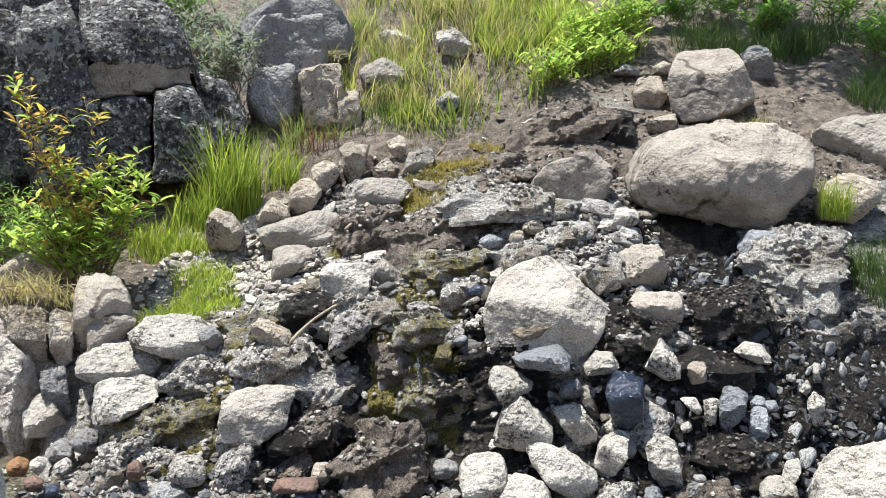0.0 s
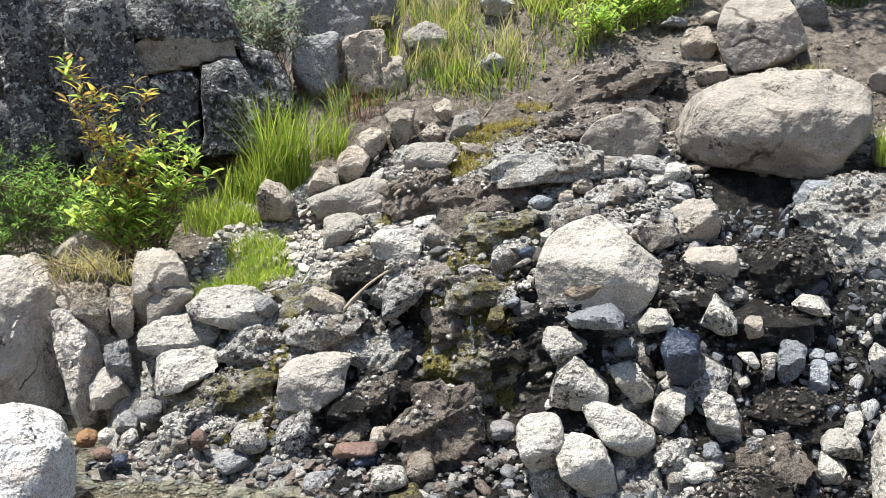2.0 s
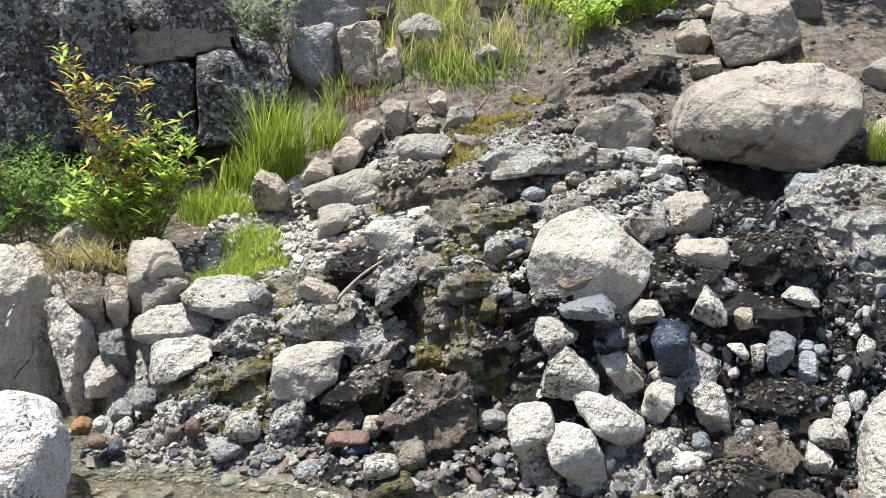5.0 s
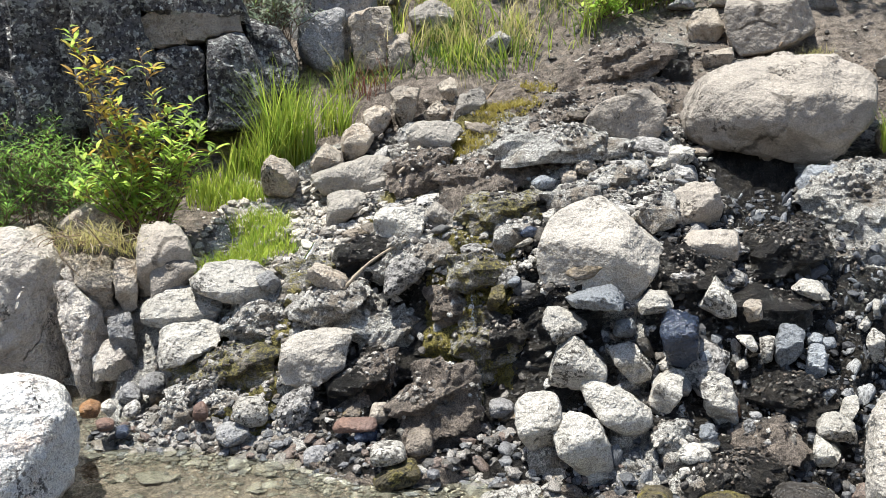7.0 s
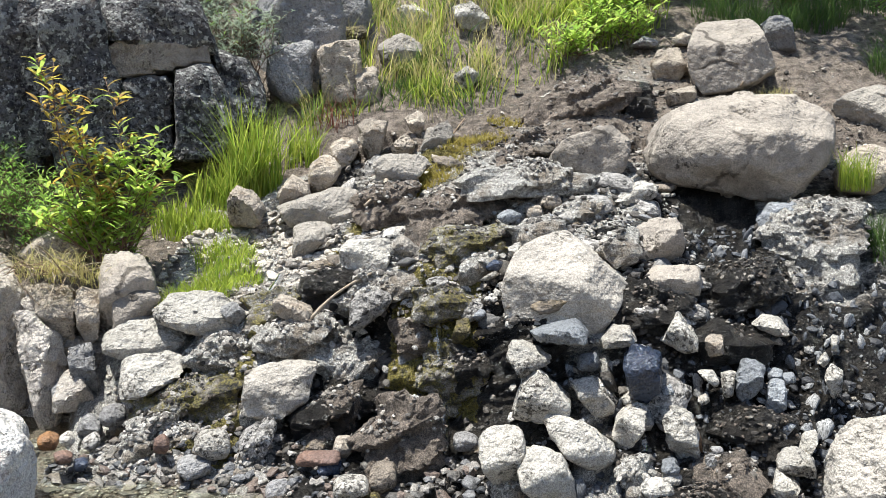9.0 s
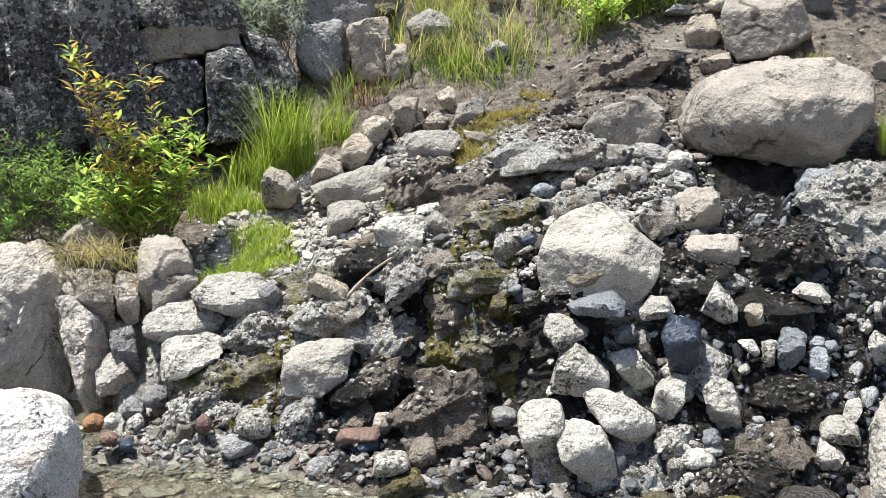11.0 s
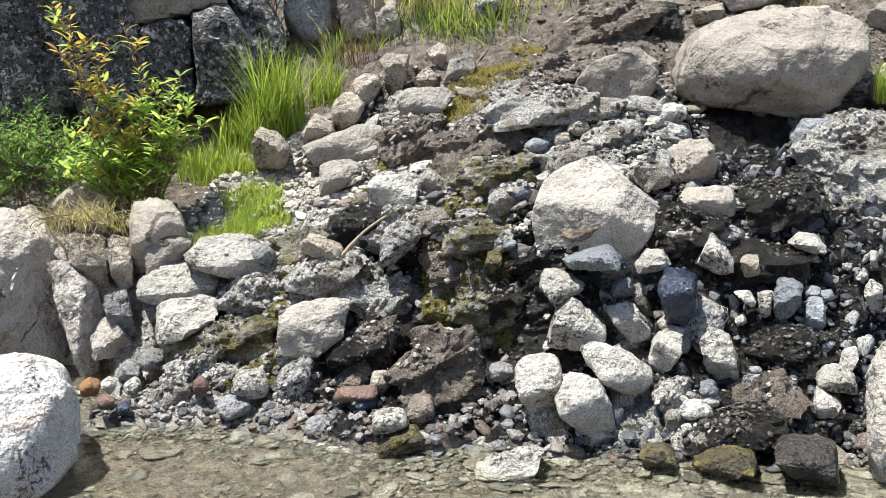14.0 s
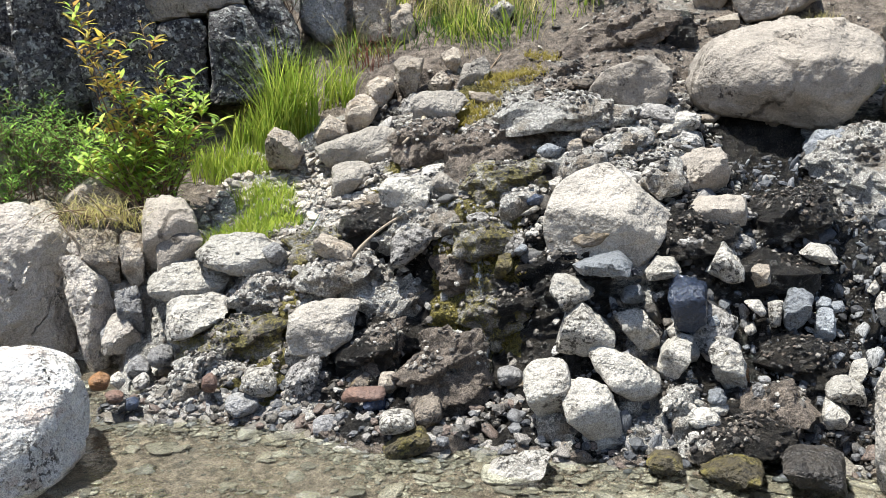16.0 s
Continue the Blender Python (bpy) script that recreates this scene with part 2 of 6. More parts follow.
def wood_material(key, name, a, b):
    m, nt, bsdf = material(name, 0.85)
    co = nt.nodes.new("ShaderNodeTexCoord").outputs["Object"]
    mp = node(nt, "ShaderNodeMapping")
    mp.inputs["Scale"].default_value = (60, 60, 6)
    nt.links.new(co, mp.inputs["Vector"])
    n = noise_at(nt, mp.outputs[0], 1.0, 4, 0.6)
    nt.links.new(blend(nt, ramp(nt, n, 0.35, 0.65), a, b), bsdf.inputs["Base Color"])
    bumped(nt, bsdf, n, 0.5, 0.005)
    MATS[key] = m


ground_material()
water_material()
foam_material()
leaf_material("grass", "green_grass", (0.15, 0.24, 0.03), (0.38, 0.41, 0.08), 1.9)
# darker copy of green_grass: shade is put into its colour
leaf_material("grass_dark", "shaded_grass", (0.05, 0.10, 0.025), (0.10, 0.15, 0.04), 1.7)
leaf_material("grass_dry", "straw_grass", (0.60, 0.50, 0.26), (0.38, 0.37, 0.13), 1.4)
leaf_material("willow", "willow_leaf", (0.16, 0.27, 0.045), (0.36, 0.45, 0.10), 2.0)
leaf_material("willow_yellow", "yellowing_leaf", (0.42, 0.38, 0.07), (0.42, 0.24, 0.07), 1.7)
leaf_material("herb", "herb_leaf", (0.11, 0.22, 0.045), (0.21, 0.33, 0.07), 2.0)
leaf_material("silver", "silvery_leaf", (0.22, 0.28, 0.19), (0.32, 0.36, 0.27), 1.2)
leaf_material("red_seed", "red_seed_head", (0.16, 0.05, 0.04), (0.24, 0.09, 0.06), 1.2)
wood_material("bark", "red_bark", (0.12, 0.06, 0.04), (0.20, 0.12, 0.08))
wood_material("driftwood", "bleached_wood", (0.46, 0.38, 0.28), (0.30, 0.24, 0.17))
wood_material("deadwood", "dead_wood", (0.20, 0.13, 0.08), (0.34, 0.25, 0.16))


# ---- mesh helpers ----
def mesh_object(name, verts, faces, mat, smooth=True, crease=0):
    me = bpy.data.meshes.new(name)
    me.from_pydata(verts, [], faces)
    if smooth:
        me.polygons.foreach_set("use_smooth", [True] * len(me.polygons))
    me.update()
    if crease:
        me.set_sharp_from_angle(angle=radians(crease))
    if mat:
        me.materials.append(MATS[mat])
    return new(name, me)


def ico(level):
    bm = bmesh.new()
    bmesh.ops.create_icosphere(bm, subdivisions=level, radius=1.0)
    v = np.array([tuple(p.co.normalized()) for p in bm.verts])
    f = [tuple(p.index for p in q.verts) for q in bm.faces]
    bm.free()
    return v, f


BALLS = {k: ico(k) for k in (1, 2, 3, 4, 5, 6)}


LATTICE = np.random.RandomState(3).permutation(256)
SLOPES = np.random.RandomState(4).normal(size=(256, 3))
SLOPES /= np.linalg.norm(SLOPES, axis=1, keepdims=True)


def perlin(p):
    """Gradient noise, about -0.6 to 0.6, at each row of p."""
    p = np.asarray(p, float)
    i = np.floor(p).astype(int)
    f = p - i
    u = f * f * f * (f * (f * 6 - 15) + 10)
    out = np.zeros(len(p))
    for a in (0, 1):
        for b in (0, 1):
            for c in (0, 1):
                h = LATTICE[(LATTICE[(LATTICE[(i[:, 0] + a) & 255] + i[:, 1] + b) & 255] + i[:, 2] + c) & 255]
                d = (SLOPES[h] * (f - (a, b, c))).sum(1)
                w = (u[:, 0] if a else 1 - u[:, 0]) * (u[:, 1] if b else 1 - u[:, 1]) * (u[:, 2] if c else 1 - u[:, 2])
                out += w * d
    return out


def fbm(p, octaves=4, gain=0.5):
    return sum(perlin(np.asarray(p) * 2.03 ** k + 17.3 * k) * gain ** k for k in range(octaves))


def ridged(p, octaves=4, gain=0.5):
    """Sharp crests, about -0.5 to 0.5."""
    return sum((0.4 - 2.0 * np.abs(perlin(np.asarray(p) * 2.03 ** k + 9.1 * k))) * gain ** k for k in range(octaves)) * 0.5


# ---- ground: one sheet, lofted through cross-sections of the bank ----
# each station: x, then (y, height) from the pool bed up to the hillside
SECTIONS = (
    (-6.0, ((5.1, -.12), (5.5, .03), (5.8, .50), (6.0, .85), (6.5, 1.35), (7.2, 2.0), (9.0, 3.2))),
    (-3.3, ((5.0, -.12), (5.25, .02), (5.5, .50), (5.65, .78), (6.2, 1.10), (6.9, 1.7), (8.6, 3.0))),
    (-2.45, ((4.85, -.2), (5.14, -.13), (5.36, .48), (5.42, .70), (6.1, 1.02), (6.9, 1.6), (8.6, 3.0))),
    (-2.15, ((4.5, -.2), (5.04, -.13), (5.24, .42), (5.38, .68), (6.15, 1.06), (6.95, 1.62), (8.6, 3.0))),
    (-1.85, ((3.95, -.10), (4.25, .05), (4.78, -.05), (5.26, .66), (6.2, 1.12), (7.0, 1.65), (8.6, 3.0))),
    (-1.4, ((4.0, -.10), (4.25, .02), (4.75, .30), (5.2, .68), (6.1, 1.12), (7.0, 1.8), (8.6, 3.05))),
    (-0.95, ((3.9, -.10), (4.15, .01), (4.55, .27), (5.08, .72), (5.95, 1.10), (7.2, 2.0), (8.6, 3.1))),
    (-0.5, ((3.6, -.10), (3.85, .0), (4.68, .19), (4.96, .79), (5.65, 1.12), (7.2, 2.05), (8.6, 3.15))),
    (-0.05, ((3.65, -.10), (3.9, .0), (4.55, .19), (4.74, .86), (5.6, 1.20), (7.1, 1.95), (8.6, 3.15))),
    (0.4, ((3.5, -.10), (3.8, .0), (4.22, .34), (4.60, .92), (5.6, 1.33), (7.1, 1.86), (8.7, 3.15))),
    (0.9, ((3.5, -.10), (3.75, .0), (4.26, .34), (4.64, .93), (5.6, 1.38), (7.2, 2.08), (8.7, 3.15))),
    (1.4, ((3.5, -.10), (3.75, .02), (4.24, .35), (4.72, .86), (5.6, 1.22), (7.2, 2.1), (9.0, 3.2))),
    (2.0, ((3.5, -.10), (3.75, .06), (4.42, .42), (4.95, .84), (5.6, 1.22), (7.1, 2.05), (9.0, 3.2))),
    (2.8, ((3.5, -.08), (3.8, .08), (4.6, .55), (5.15, .95), (5.75, 1.35), (7.0, 2.05), (9.0, 3.2))),
    (6.0, ((3.7, -.05), (4.0, .15), (4.8, .70), (5.3, 1.1), (6.0, 1.55), (7.2, 2.3), (9.0, 3.4))),
)
NEAR = ((-60.0, 9.0), (-14.0, 3.0), (-4.0, 0.7), (0.4, 0.12), (1.3, -0.16))
FAR = ((13.0, 5.3), (26.0, 12.0), (120.0, 60.0))


def section_at(x):
    """The cross-section at x: its own knots between the stations, eased from one to the next."""
    xs = [s[0] for s in SECTIONS]
    x = min(max(x, xs[0]), xs[-1])
    k = max(0, min(len(xs) - 2, int(np.searchsorted(xs, x)) - 1))
    u = (x - xs[k]) / (xs[k + 1] - xs[k])
    u = u * 0.5 + 0.5 * u * u * (3 - 2 * u)
    a, b = np.array(SECTIONS[k][1]), np.array(SECTIONS[k + 1][1])
    return np.vstack([NEAR, a + (b - a) * u, FAR])


def along(knots, v):
    """A point of the section: v counts its knots; rounded a little at the corners."""
    k = np.arange(len(knots))
    out = np.zeros((len(v), 2))
    for d, w in ((-0.22, 0.25), (0.0, 0.5), (0.22, 0.25)):
        q = np.clip(v + d, 0, len(knots) - 1)
        out += w * np.stack([np.interp(q, k, knots[:, 0]), np.interp(q, k, knots[:, 1])], 1)
    return out


def zone_of(x, y, z):
    """Weights: wet mud, moss, dry earth."""
    n = noise.noise((x * 2.1, y * 2.1, z * 2.1 + 5))
    mound = -0.55 + 0.95 * (y - 5.0)
    wet = 0.35 if x > -1.0 else 0.1
    if x > 0.7 and y < 5.6:
        wet = 0.75
    if -0.85 < x < 0.5 and y < 4.95:
        wet = 0.72
    if x > 1.1 and 4.9 < y < 5.9:
        wet = 0.9 if x < 1.75 else 0.35
    if y > 5.1 and -0.6 < x < 1.0:
        wet = 0.16
    moss = 0.0
    line = -0.62 + 0.62 * (y - 5.5)
    if 5.3 < y < 7.0:
        moss = max(0.0, 0.85 - abs(x - line + 0.12 * n) / 0.3)
    if -0.35 < x < 0.1 and y < 5.0 and z > 0.25:
        moss = 0.45
    if -1.65 < x < -1.05 and y < 4.9 and z > 0.05:
        moss = max(moss, 0.5)
    dirt = 0.0
    if y > 6.9:
        dirt = 0.75
    if x > 1.9 and y > 6.2:
        dirt = 0.9
    if x < 0.5 and y > 6.3:
        dirt = 0.8
    if x < -1.7 and y > 5.2:
        dirt = 0.6
    if 0.2 < x < 1.6 and 5.9 < y < 7.6:
        dirt = 0.6 + 0.15 * n
    if z < 0.0 or y < 3.2:
        wet, moss, dirt = 0.0, 0.0, 0.85
    return wet + 0.15 * n, moss, dirt


def spring_relief(p):
    """Relief of the spring mound at points p: lipped ledges that dip to one side, ribs and grit. Metres outward."""
    x, y, z = p[:, 0], p[:, 1], p[:, 2]
    run, over = x * 0.75 + y * 0.66, x * 0.66 - y * 0.75
    c = z - 0.36 * x - 0.12 * y + 0.13 * fbm(p * 1.9, 3)
    broken = np.clip(0.55 + 1.3 * perlin(p * 2.6 + 40), 0, 1)
    saw = c / 0.15 - np.floor(c / 0.15)
    lip = np.where(saw < 0.18, saw / 0.18, 1 - (saw - 0.18) / 0.82) - 0.4
    fine_c = c / 0.047 + 1.5 * perlin(p * 7)
    saw2 = fine_c - np.floor(fine_c)
    lip2 = np.where(saw2 < 0.25, saw2 / 0.25, 1 - (saw2 - 0.25) / 0.75) - 0.4
    ribs = ridged(np.stack([run * 2.2, over * 6.5, z * 6 + 3], 1), 4, 0.55)
    return lip * broken * 0.085 + lip2 * 0.018 * (1.2 - broken) + ribs * 0.055 + fbm(p * 21, 3, 0.6) * 0.022


def build_ground():
    xs = np.concatenate([[-120, -40, -16, -9], np.arange(-6, -3.4, 0.12), np.arange(-3.4, -1.75, 0.02), np.arange(-1.75, 1.9, 0.0125), np.arange(1.9, 3.3, 0.02), np.arange(3.3, 6.1, 0.15), [9, 16, 40, 120]])
    vs = np.concatenate([np.arange(0, 4.0, 0.2), np.arange(4.0, 5.0, 0.05), np.arange(5.0, 6.0, 0.018), np.arange(6.0, 9.0, 0.013), np.arange(9.0, 10.0, 0.018), np.arange(10.0, 11.6, 0.04), np.arange(11.6, 14.01, 0.15)])
    pts = np.zeros((len(xs), len(vs), 3))
    for i, x in enumerate(xs):
        pts[i, :, 0] = x
        pts[i, :, 1:] = along(section_at(x), vs)
    d = np.gradient(pts, axis=0), np.gradient(pts, axis=1)
    nor = np.cross(d[0], d[1])
    nor /= np.linalg.norm(nor, axis=2, keepdims=True) + 1e-9
    flat, fn = pts.reshape(-1, 3), nor.reshape(-1, 3)
    cols = np.tile(np.array((0.1, 0.1, 0.9, 1.0), np.float32), (len(flat), 1))
    moved = flat.copy()
    near = np.nonzero((np.abs(flat[:, 0]) < 6.5) & (flat[:, 1] > 2.0) & (flat[:, 1] < 10))[0]
    p = flat[near]
    k = np.where(p[:, 2] < -0.02, 0.3, 1.0)
    dry = np.clip((p[:, 1] - 6.4) / 0.8, 0, 1)
    dry = np.maximum(dry, np.clip((-1.3 - p[:, 0]) / 0.4, 0, 1))
    plain = fbm(p * 5, 4, 0.55) * 0.05 + fbm(p * 24, 2) * 0.02
    amount = perlin(p * 2.2) * 0.07 + spring_relief(p) * (1 - dry) + plain * dry
    moved[near] = p + fn[near] * (amount * k)[:, None]
    cols[near, :3] = [zone_of(*q) for q in p]
    w = len(vs)
    faces = [(i * w + j, (i + 1) * w + j, (i + 1) * w + j + 1, i * w + j + 1) for i in range(len(xs) - 1) for j in range(w - 1)]
    ob = mesh_object("ground", moved.tolist(), faces, "ground", crease=32)
    at = ob.data.color_attributes.new("zone", "FLOAT_COLOR", "POINT")
    at.data.foreach_set("color", cols.ravel())
    tagged(ob, "wet spring mound of black mud, pale crust and dry earth", "ground", kind="structure")
    keep = (np.abs(moved[:, 0]) < 3.6) & (moved[:, 1] > 2.6) & (moved[:, 1] < 9)
    return moved[keep], fn[keep]


SOIL, SOIL_UP = build_ground()


CELL = 0.04
SOIL_TOP = {}
for _p in SOIL:
    _k = (int(_p[0] // CELL), int(_p[1] // CELL))
    SOIL_TOP[_k] = max(SOIL_TOP.get(_k, -9.0), float(_p[2]))


def soil_height(x, y):
    """Height of the ground at a place of the plan, the highest close by."""
    i, j = int(x // CELL), int(y // CELL)
    for reach in range(0, 12):
        found = [SOIL_TOP[k] for a in range(-reach, reach + 1) for b in range(-reach, reach + 1) if (k := (i + a, j + b)) in SOIL_TOP]
        if found:
            return sum(found) / len(found)
    return 0.0


# ---- water ----
def build_water():
    bm = bmesh.new()
    bmesh.ops.create_grid(bm, x_segments=60, y_segments=40, size=0.5)
    for v in bm.verts:
        v.co = Vector((v.co.x * 16, 3.3 + v.co.y * 5.6, 0.0))
    me = bpy.data.meshes.new("water")
    bm.to_mesh(me)
    bm.free()
    me.materials.append(MATS["water"])
    ob = new("water", me)
    ob.visible_shadow = False
    tagged(ob, "clear shallow creek pool over a pebble bed", "water", kind="structure")


build_water()


# ---- rocks ----
def rock_shape(cuts, depth, seed, level, sharp=24.0, rough=1.0, chips=9, faces_out=(), relief=0.0, flake=1.0):
    """A body cleft by planes: cuts are (degrees round the face, metres from the middle); the faces to front and back come from the seed,
    or from faces_out: (sideways, upward, metres) of planes that look outward. Chips are knocked off its corners."""
    rng = random.Random(seed)
    planes = [(Vector((math.cos(radians(a)), 0, math.sin(radians(a)))), d) for a, d in cuts]
    size = sum(d for a, d in cuts) / len(cuts)
    if faces_out:
        for side, up, far in faces_out:
            planes.append((Vector((side, -1, up)).normalized(), far))
    else:
        for k in range(3):
            planes.append((Vector((rng.uniform(-0.9, 0.8), -1, rng.uniform(0.6, 2.4))).normalized(), depth * rng.uniform(0.7, 0.98)))
        planes.append((Vector((rng.uniform(-0.6, 0.6), -1, -rng.uniform(0.1, 0.8))).normalized(), depth * rng.uniform(0.85, 1.05)))
    planes.append((Vector((rng.uniform(-0.3, 0.3), 1, 0.9)).normalized(), depth * 0.7))
    planes.append((Vector((rng.uniform(-0.3, 0.3), 1, -0.3)).normalized(), depth))
    dirs, faces = BALLS[level]
    n = np.array([tuple(p[0]) for p in planes])
    d = np.array([p[1] for p in planes])
    g = np.maximum(0, dirs @ n.T) / d
    top = g.max(1, keepdims=True)
    r = 1.0 / (top[:, 0] * ((g / top) ** sharp).sum(1) ** (1.0 / sharp))
    body = dirs * r[:, None]
    for k in range(chips):
        u = np.array((rng.gauss(0, 1), rng.gauss(-0.7, 0.8), rng.gauss(0.2, 1)))
        u /= np.linalg.norm(u)
        h = body @ u
        top = h.max() * rng.uniform(0.88, 0.98)
        over = np.maximum(0, h - top)
        body = body - 0.9 * over[:, None] * u
    off = seed * 7.31
    # flakes: patches of the surface, each tilted and set in or out a little
    flakes = 46 if size > 0.16 else 26 if size > 0.05 else 0
    if flakes and rough < 1.4 and rough > 0.7:
        some = np.array([body[rng.randrange(len(body))] for k in range(flakes)])
        tilt = np.array([(rng.gauss(0, 1), rng.gauss(0, 1), rng.gauss(0, 1)) for k in range(flakes)]) * 0.17
        step = np.array([rng.uniform(-1, 0.6) for k in range(flakes)]) * 0.045 * size
        warp = np.array([noise.noise_vector((p[0] * 3 / size + off, p[1] * 3 / size, p[2] * 3 / size)) for p in body]) * 0.16 * size
        near = ((body[:, None, :] + warp[:, None, :] - some[None]) ** 2).sum(2).argmin(1)
        push = step[near] + (tilt[near] * (body - some[near])).sum(1)
        body = body + dirs * np.clip(push, -0.11 * size, 0.07 * size)[:, None] * flake
    even = 0.5 if sharp < 20 or sharp == 50 else 1.0
    q = body / size + off
    push = 0.06 * fbm(q * 0.8, 3) + 0.045 * ridged(q * 1.7 + 5, 4) + 0.02 * fbm(q * 6.5, 3, 0.6)
    move = push * size * rough + min(1.0, size / 0.1) * (0.009 * fbm(body * 32 + off, 3, 0.55) + 0.013 * ridged(body * 11 + off, 3, 0.5)) * even
    if relief:
        move = move + relief * even * (0.03 * ridged(body * 4.5 + off, 5, 0.58) + 0.008 * fbm(body * 22 + off, 3, 0.6))
    return (body + dirs * move[:, None]).tolist(), faces


CRAG_SKIN, CRAG_UP, CRAG_MUD = [], [], []
GROUPS = {"cobble": "cobbles at the spring", "rock": "rocks of the spring slope", "cliff_block": "blocks of the cliff", "crag": "crags of the mound", "ledge": "ledges of the mound"}


def rock(name, place, turn, cuts, depth, seed, mat, label, faces_out=(), sharp=None):
    size = max(d for a, d in cuts)
    level = 5 if size > 0.27 else 4 if size > 0.07 else 3
    if name == "cliff_block":
        tall = max(d for a, d in cuts if 60 < a < 120)
        faces_out = ((0.05, 0.06, depth), (1.3, 0.1, depth * 1.3), (-1.3, 0.05, depth * 1.3), (0.1, 1.2, 0.6 * (depth + 1.2 * tall)))
    worn = "cobble" in name
    crag = name in ("crag", "ledge", "muddy_rock")
    if crag and size > 0.17:
        level = 5
    if size > 0.3 and name == "boulder":
        level = 6
    sharp = sharp or (9.0 if worn else 60.0 if name == "cliff_block" else 18.0 if crag else 34.0)
    relief = 1.0 if name == "cliff_block" else 0.6 if crag else min(1.0, size / 0.2) * (0.15 if worn else 0.7)
    verts, faces = rock_shape(cuts, depth, seed, level, sharp, 0.6 if worn else 0.8 if not crag and size < 0.2 else 0.7 if sharp == 50 else 1.1, 2 if worn else 5 if crag else 0 if sharp == 50 else 3 if size < 0.2 else 8, faces_out, relief, 0.45 if name == "boulder" else 0.85)
    if crag:
        where = np.array(verts) @ np.array(pose(0, 0, 0, 0, 0, turn))[:3, :3].T + place
        verts = (np.array(verts) + BALLS[level][0] * (spring_relief(where) * min(1.0, size / 0.16))[:, None]).tolist()
    ob = mesh_object(name, verts, faces, "ground" if crag else mat, smooth=not crag, crease=0 if worn or crag or sharp < 20 else 48)
    if crag:
        weights = {"D": (0.66, 0.16, 0.05, 1), "N": (0.15, 0.03, 0.62, 1), "M": (0.42, 0.38, 0.12, 1), "B": (0.18, 0.0, 0.0, 1), "S": (-0.14, 0.0, 0.0, 1)}[mat]
        at = ob.data.color_attributes.new("zone", "FLOAT_COLOR", "POINT")
        at.data.foreach_set("color", weights * len(verts))
    ob.matrix_world = pose(*place, 0, 0, turn)
    if crag:
        turned = np.array(pose(*place, 0, 0, turn))
        CRAG_SKIN.append(np.array(verts) @ turned[:3, :3].T + turned[:3, 3])
        CRAG_UP.append(BALLS[level][0] @ turned[:3, :3].T)
        CRAG_MUD.append(np.full(len(verts), {"D": 1.0, "M": 0.7, "N": 0.4}.get(mat, 0.1)))
    tagged(ob, label, "boulder" if name == "boulder" else "rock", GROUPS.get(name, ""))
    return ob


rock("boulder", (-2.865, 5.200, 0.470), 29.2, ((-142, 0.407), (-106, 0.500), (-64, 0.58), (-2, 0.386), (13, 0.401), (61, 0.429), (95, 0.410), (142, 0.401), (173, 0.400)), 0.45, 1, "X", "cracked pale sunlit boulder at the far edge of the pool", ((-0.15, 0.12, 0.36), (0.75, 0.05, 0.36), (-0.8, 0.2, 0.40), (-0.1, 1.3, 0.40), (0.25, -0.1, 0.37)), 44)
rock("leaning_slab", (-2.338, 5.130, 0.360), 24.6, ((-170, 0.085), (-167, 0.090), (-79, 0.36), (-10, 0.161), (12, 0.131), (44, 0.166), (108, 0.326)), 0.2, 2, "X", "cracked pale sunlit leaning slab beside a cracked boulder", ((-0.5, 0.3, 0.15), (0.9, 0.1, 0.15)))
rock("rock", (-2.338, 5.273, 0.588), 23.9, ((-153, 0.050), (-140, 0.060), (-27, 0.178), (-2, 0.133), (76, 0.262), (110, 0.265)), 0.18, 3, "T", "warm tan weathered rock under the soil shelf")
rock("rock", (-2.090, 5.211, 0.594), 21.9, ((-178, 0.061), (-154, 0.077), (-49, 0.127), (-4, 0.060), (68, 0.137)), 0.15, 4, "T", "warm tan weathered rock under the soil shelf")
rock("rock", (-1.879, 5.271, 0.746), 19.6, ((-175, 0.160), (-75, 0.195), (-40, 0.158), (15, 0.141), (33, 0.158), (94, 0.247), (174, 0.151)), 0.2, 5, "Q", "light cream-tan rock on the bank of the pool")
rock("rock", (-1.811, 5.189, 0.669), 19.2, ((-176, 0.122), (-75, 0.104), (-54, 0.091), (0, 0.126), (61, 0.135), (130, 0.101)), 0.16, 6, "Q", "light cream-tan rock on the bank of the pool")
rock("rock", (-2.092, 5.010, 0.202), 22.7, ((-175, 0.107), (-89, 0.090), (-14, 0.112), (44, 0.068), (127, 0.085)), 0.1, 7, "G", "grey weathered rock at the water's edge")
rock("rock", (-2.048, 5.031, 0.356), 22.2, ((-175, 0.069), (-160, 0.074), (-84, 0.180), (6, 0.060), (17, 0.068), (135, 0.120)), 0.12, 8, "G", "grey weathered rock in a dark crevice of the bank")
rock("flat_rock", (-1.439, 5.004, 0.653), 16.0, ((-114, 0.102), (-103, 0.092), (-90, 0.118), (-13, 0.223), (44, 0.184), (93, 0.098), (130, 0.137)), 0.2, 9, "P", "pale sun-bleached flat rock stacked on the bank", ((-0.15, 2.2, 0.06), (0.2, -0.3, 0.18), (-0.5, 0.0, 0.2)))
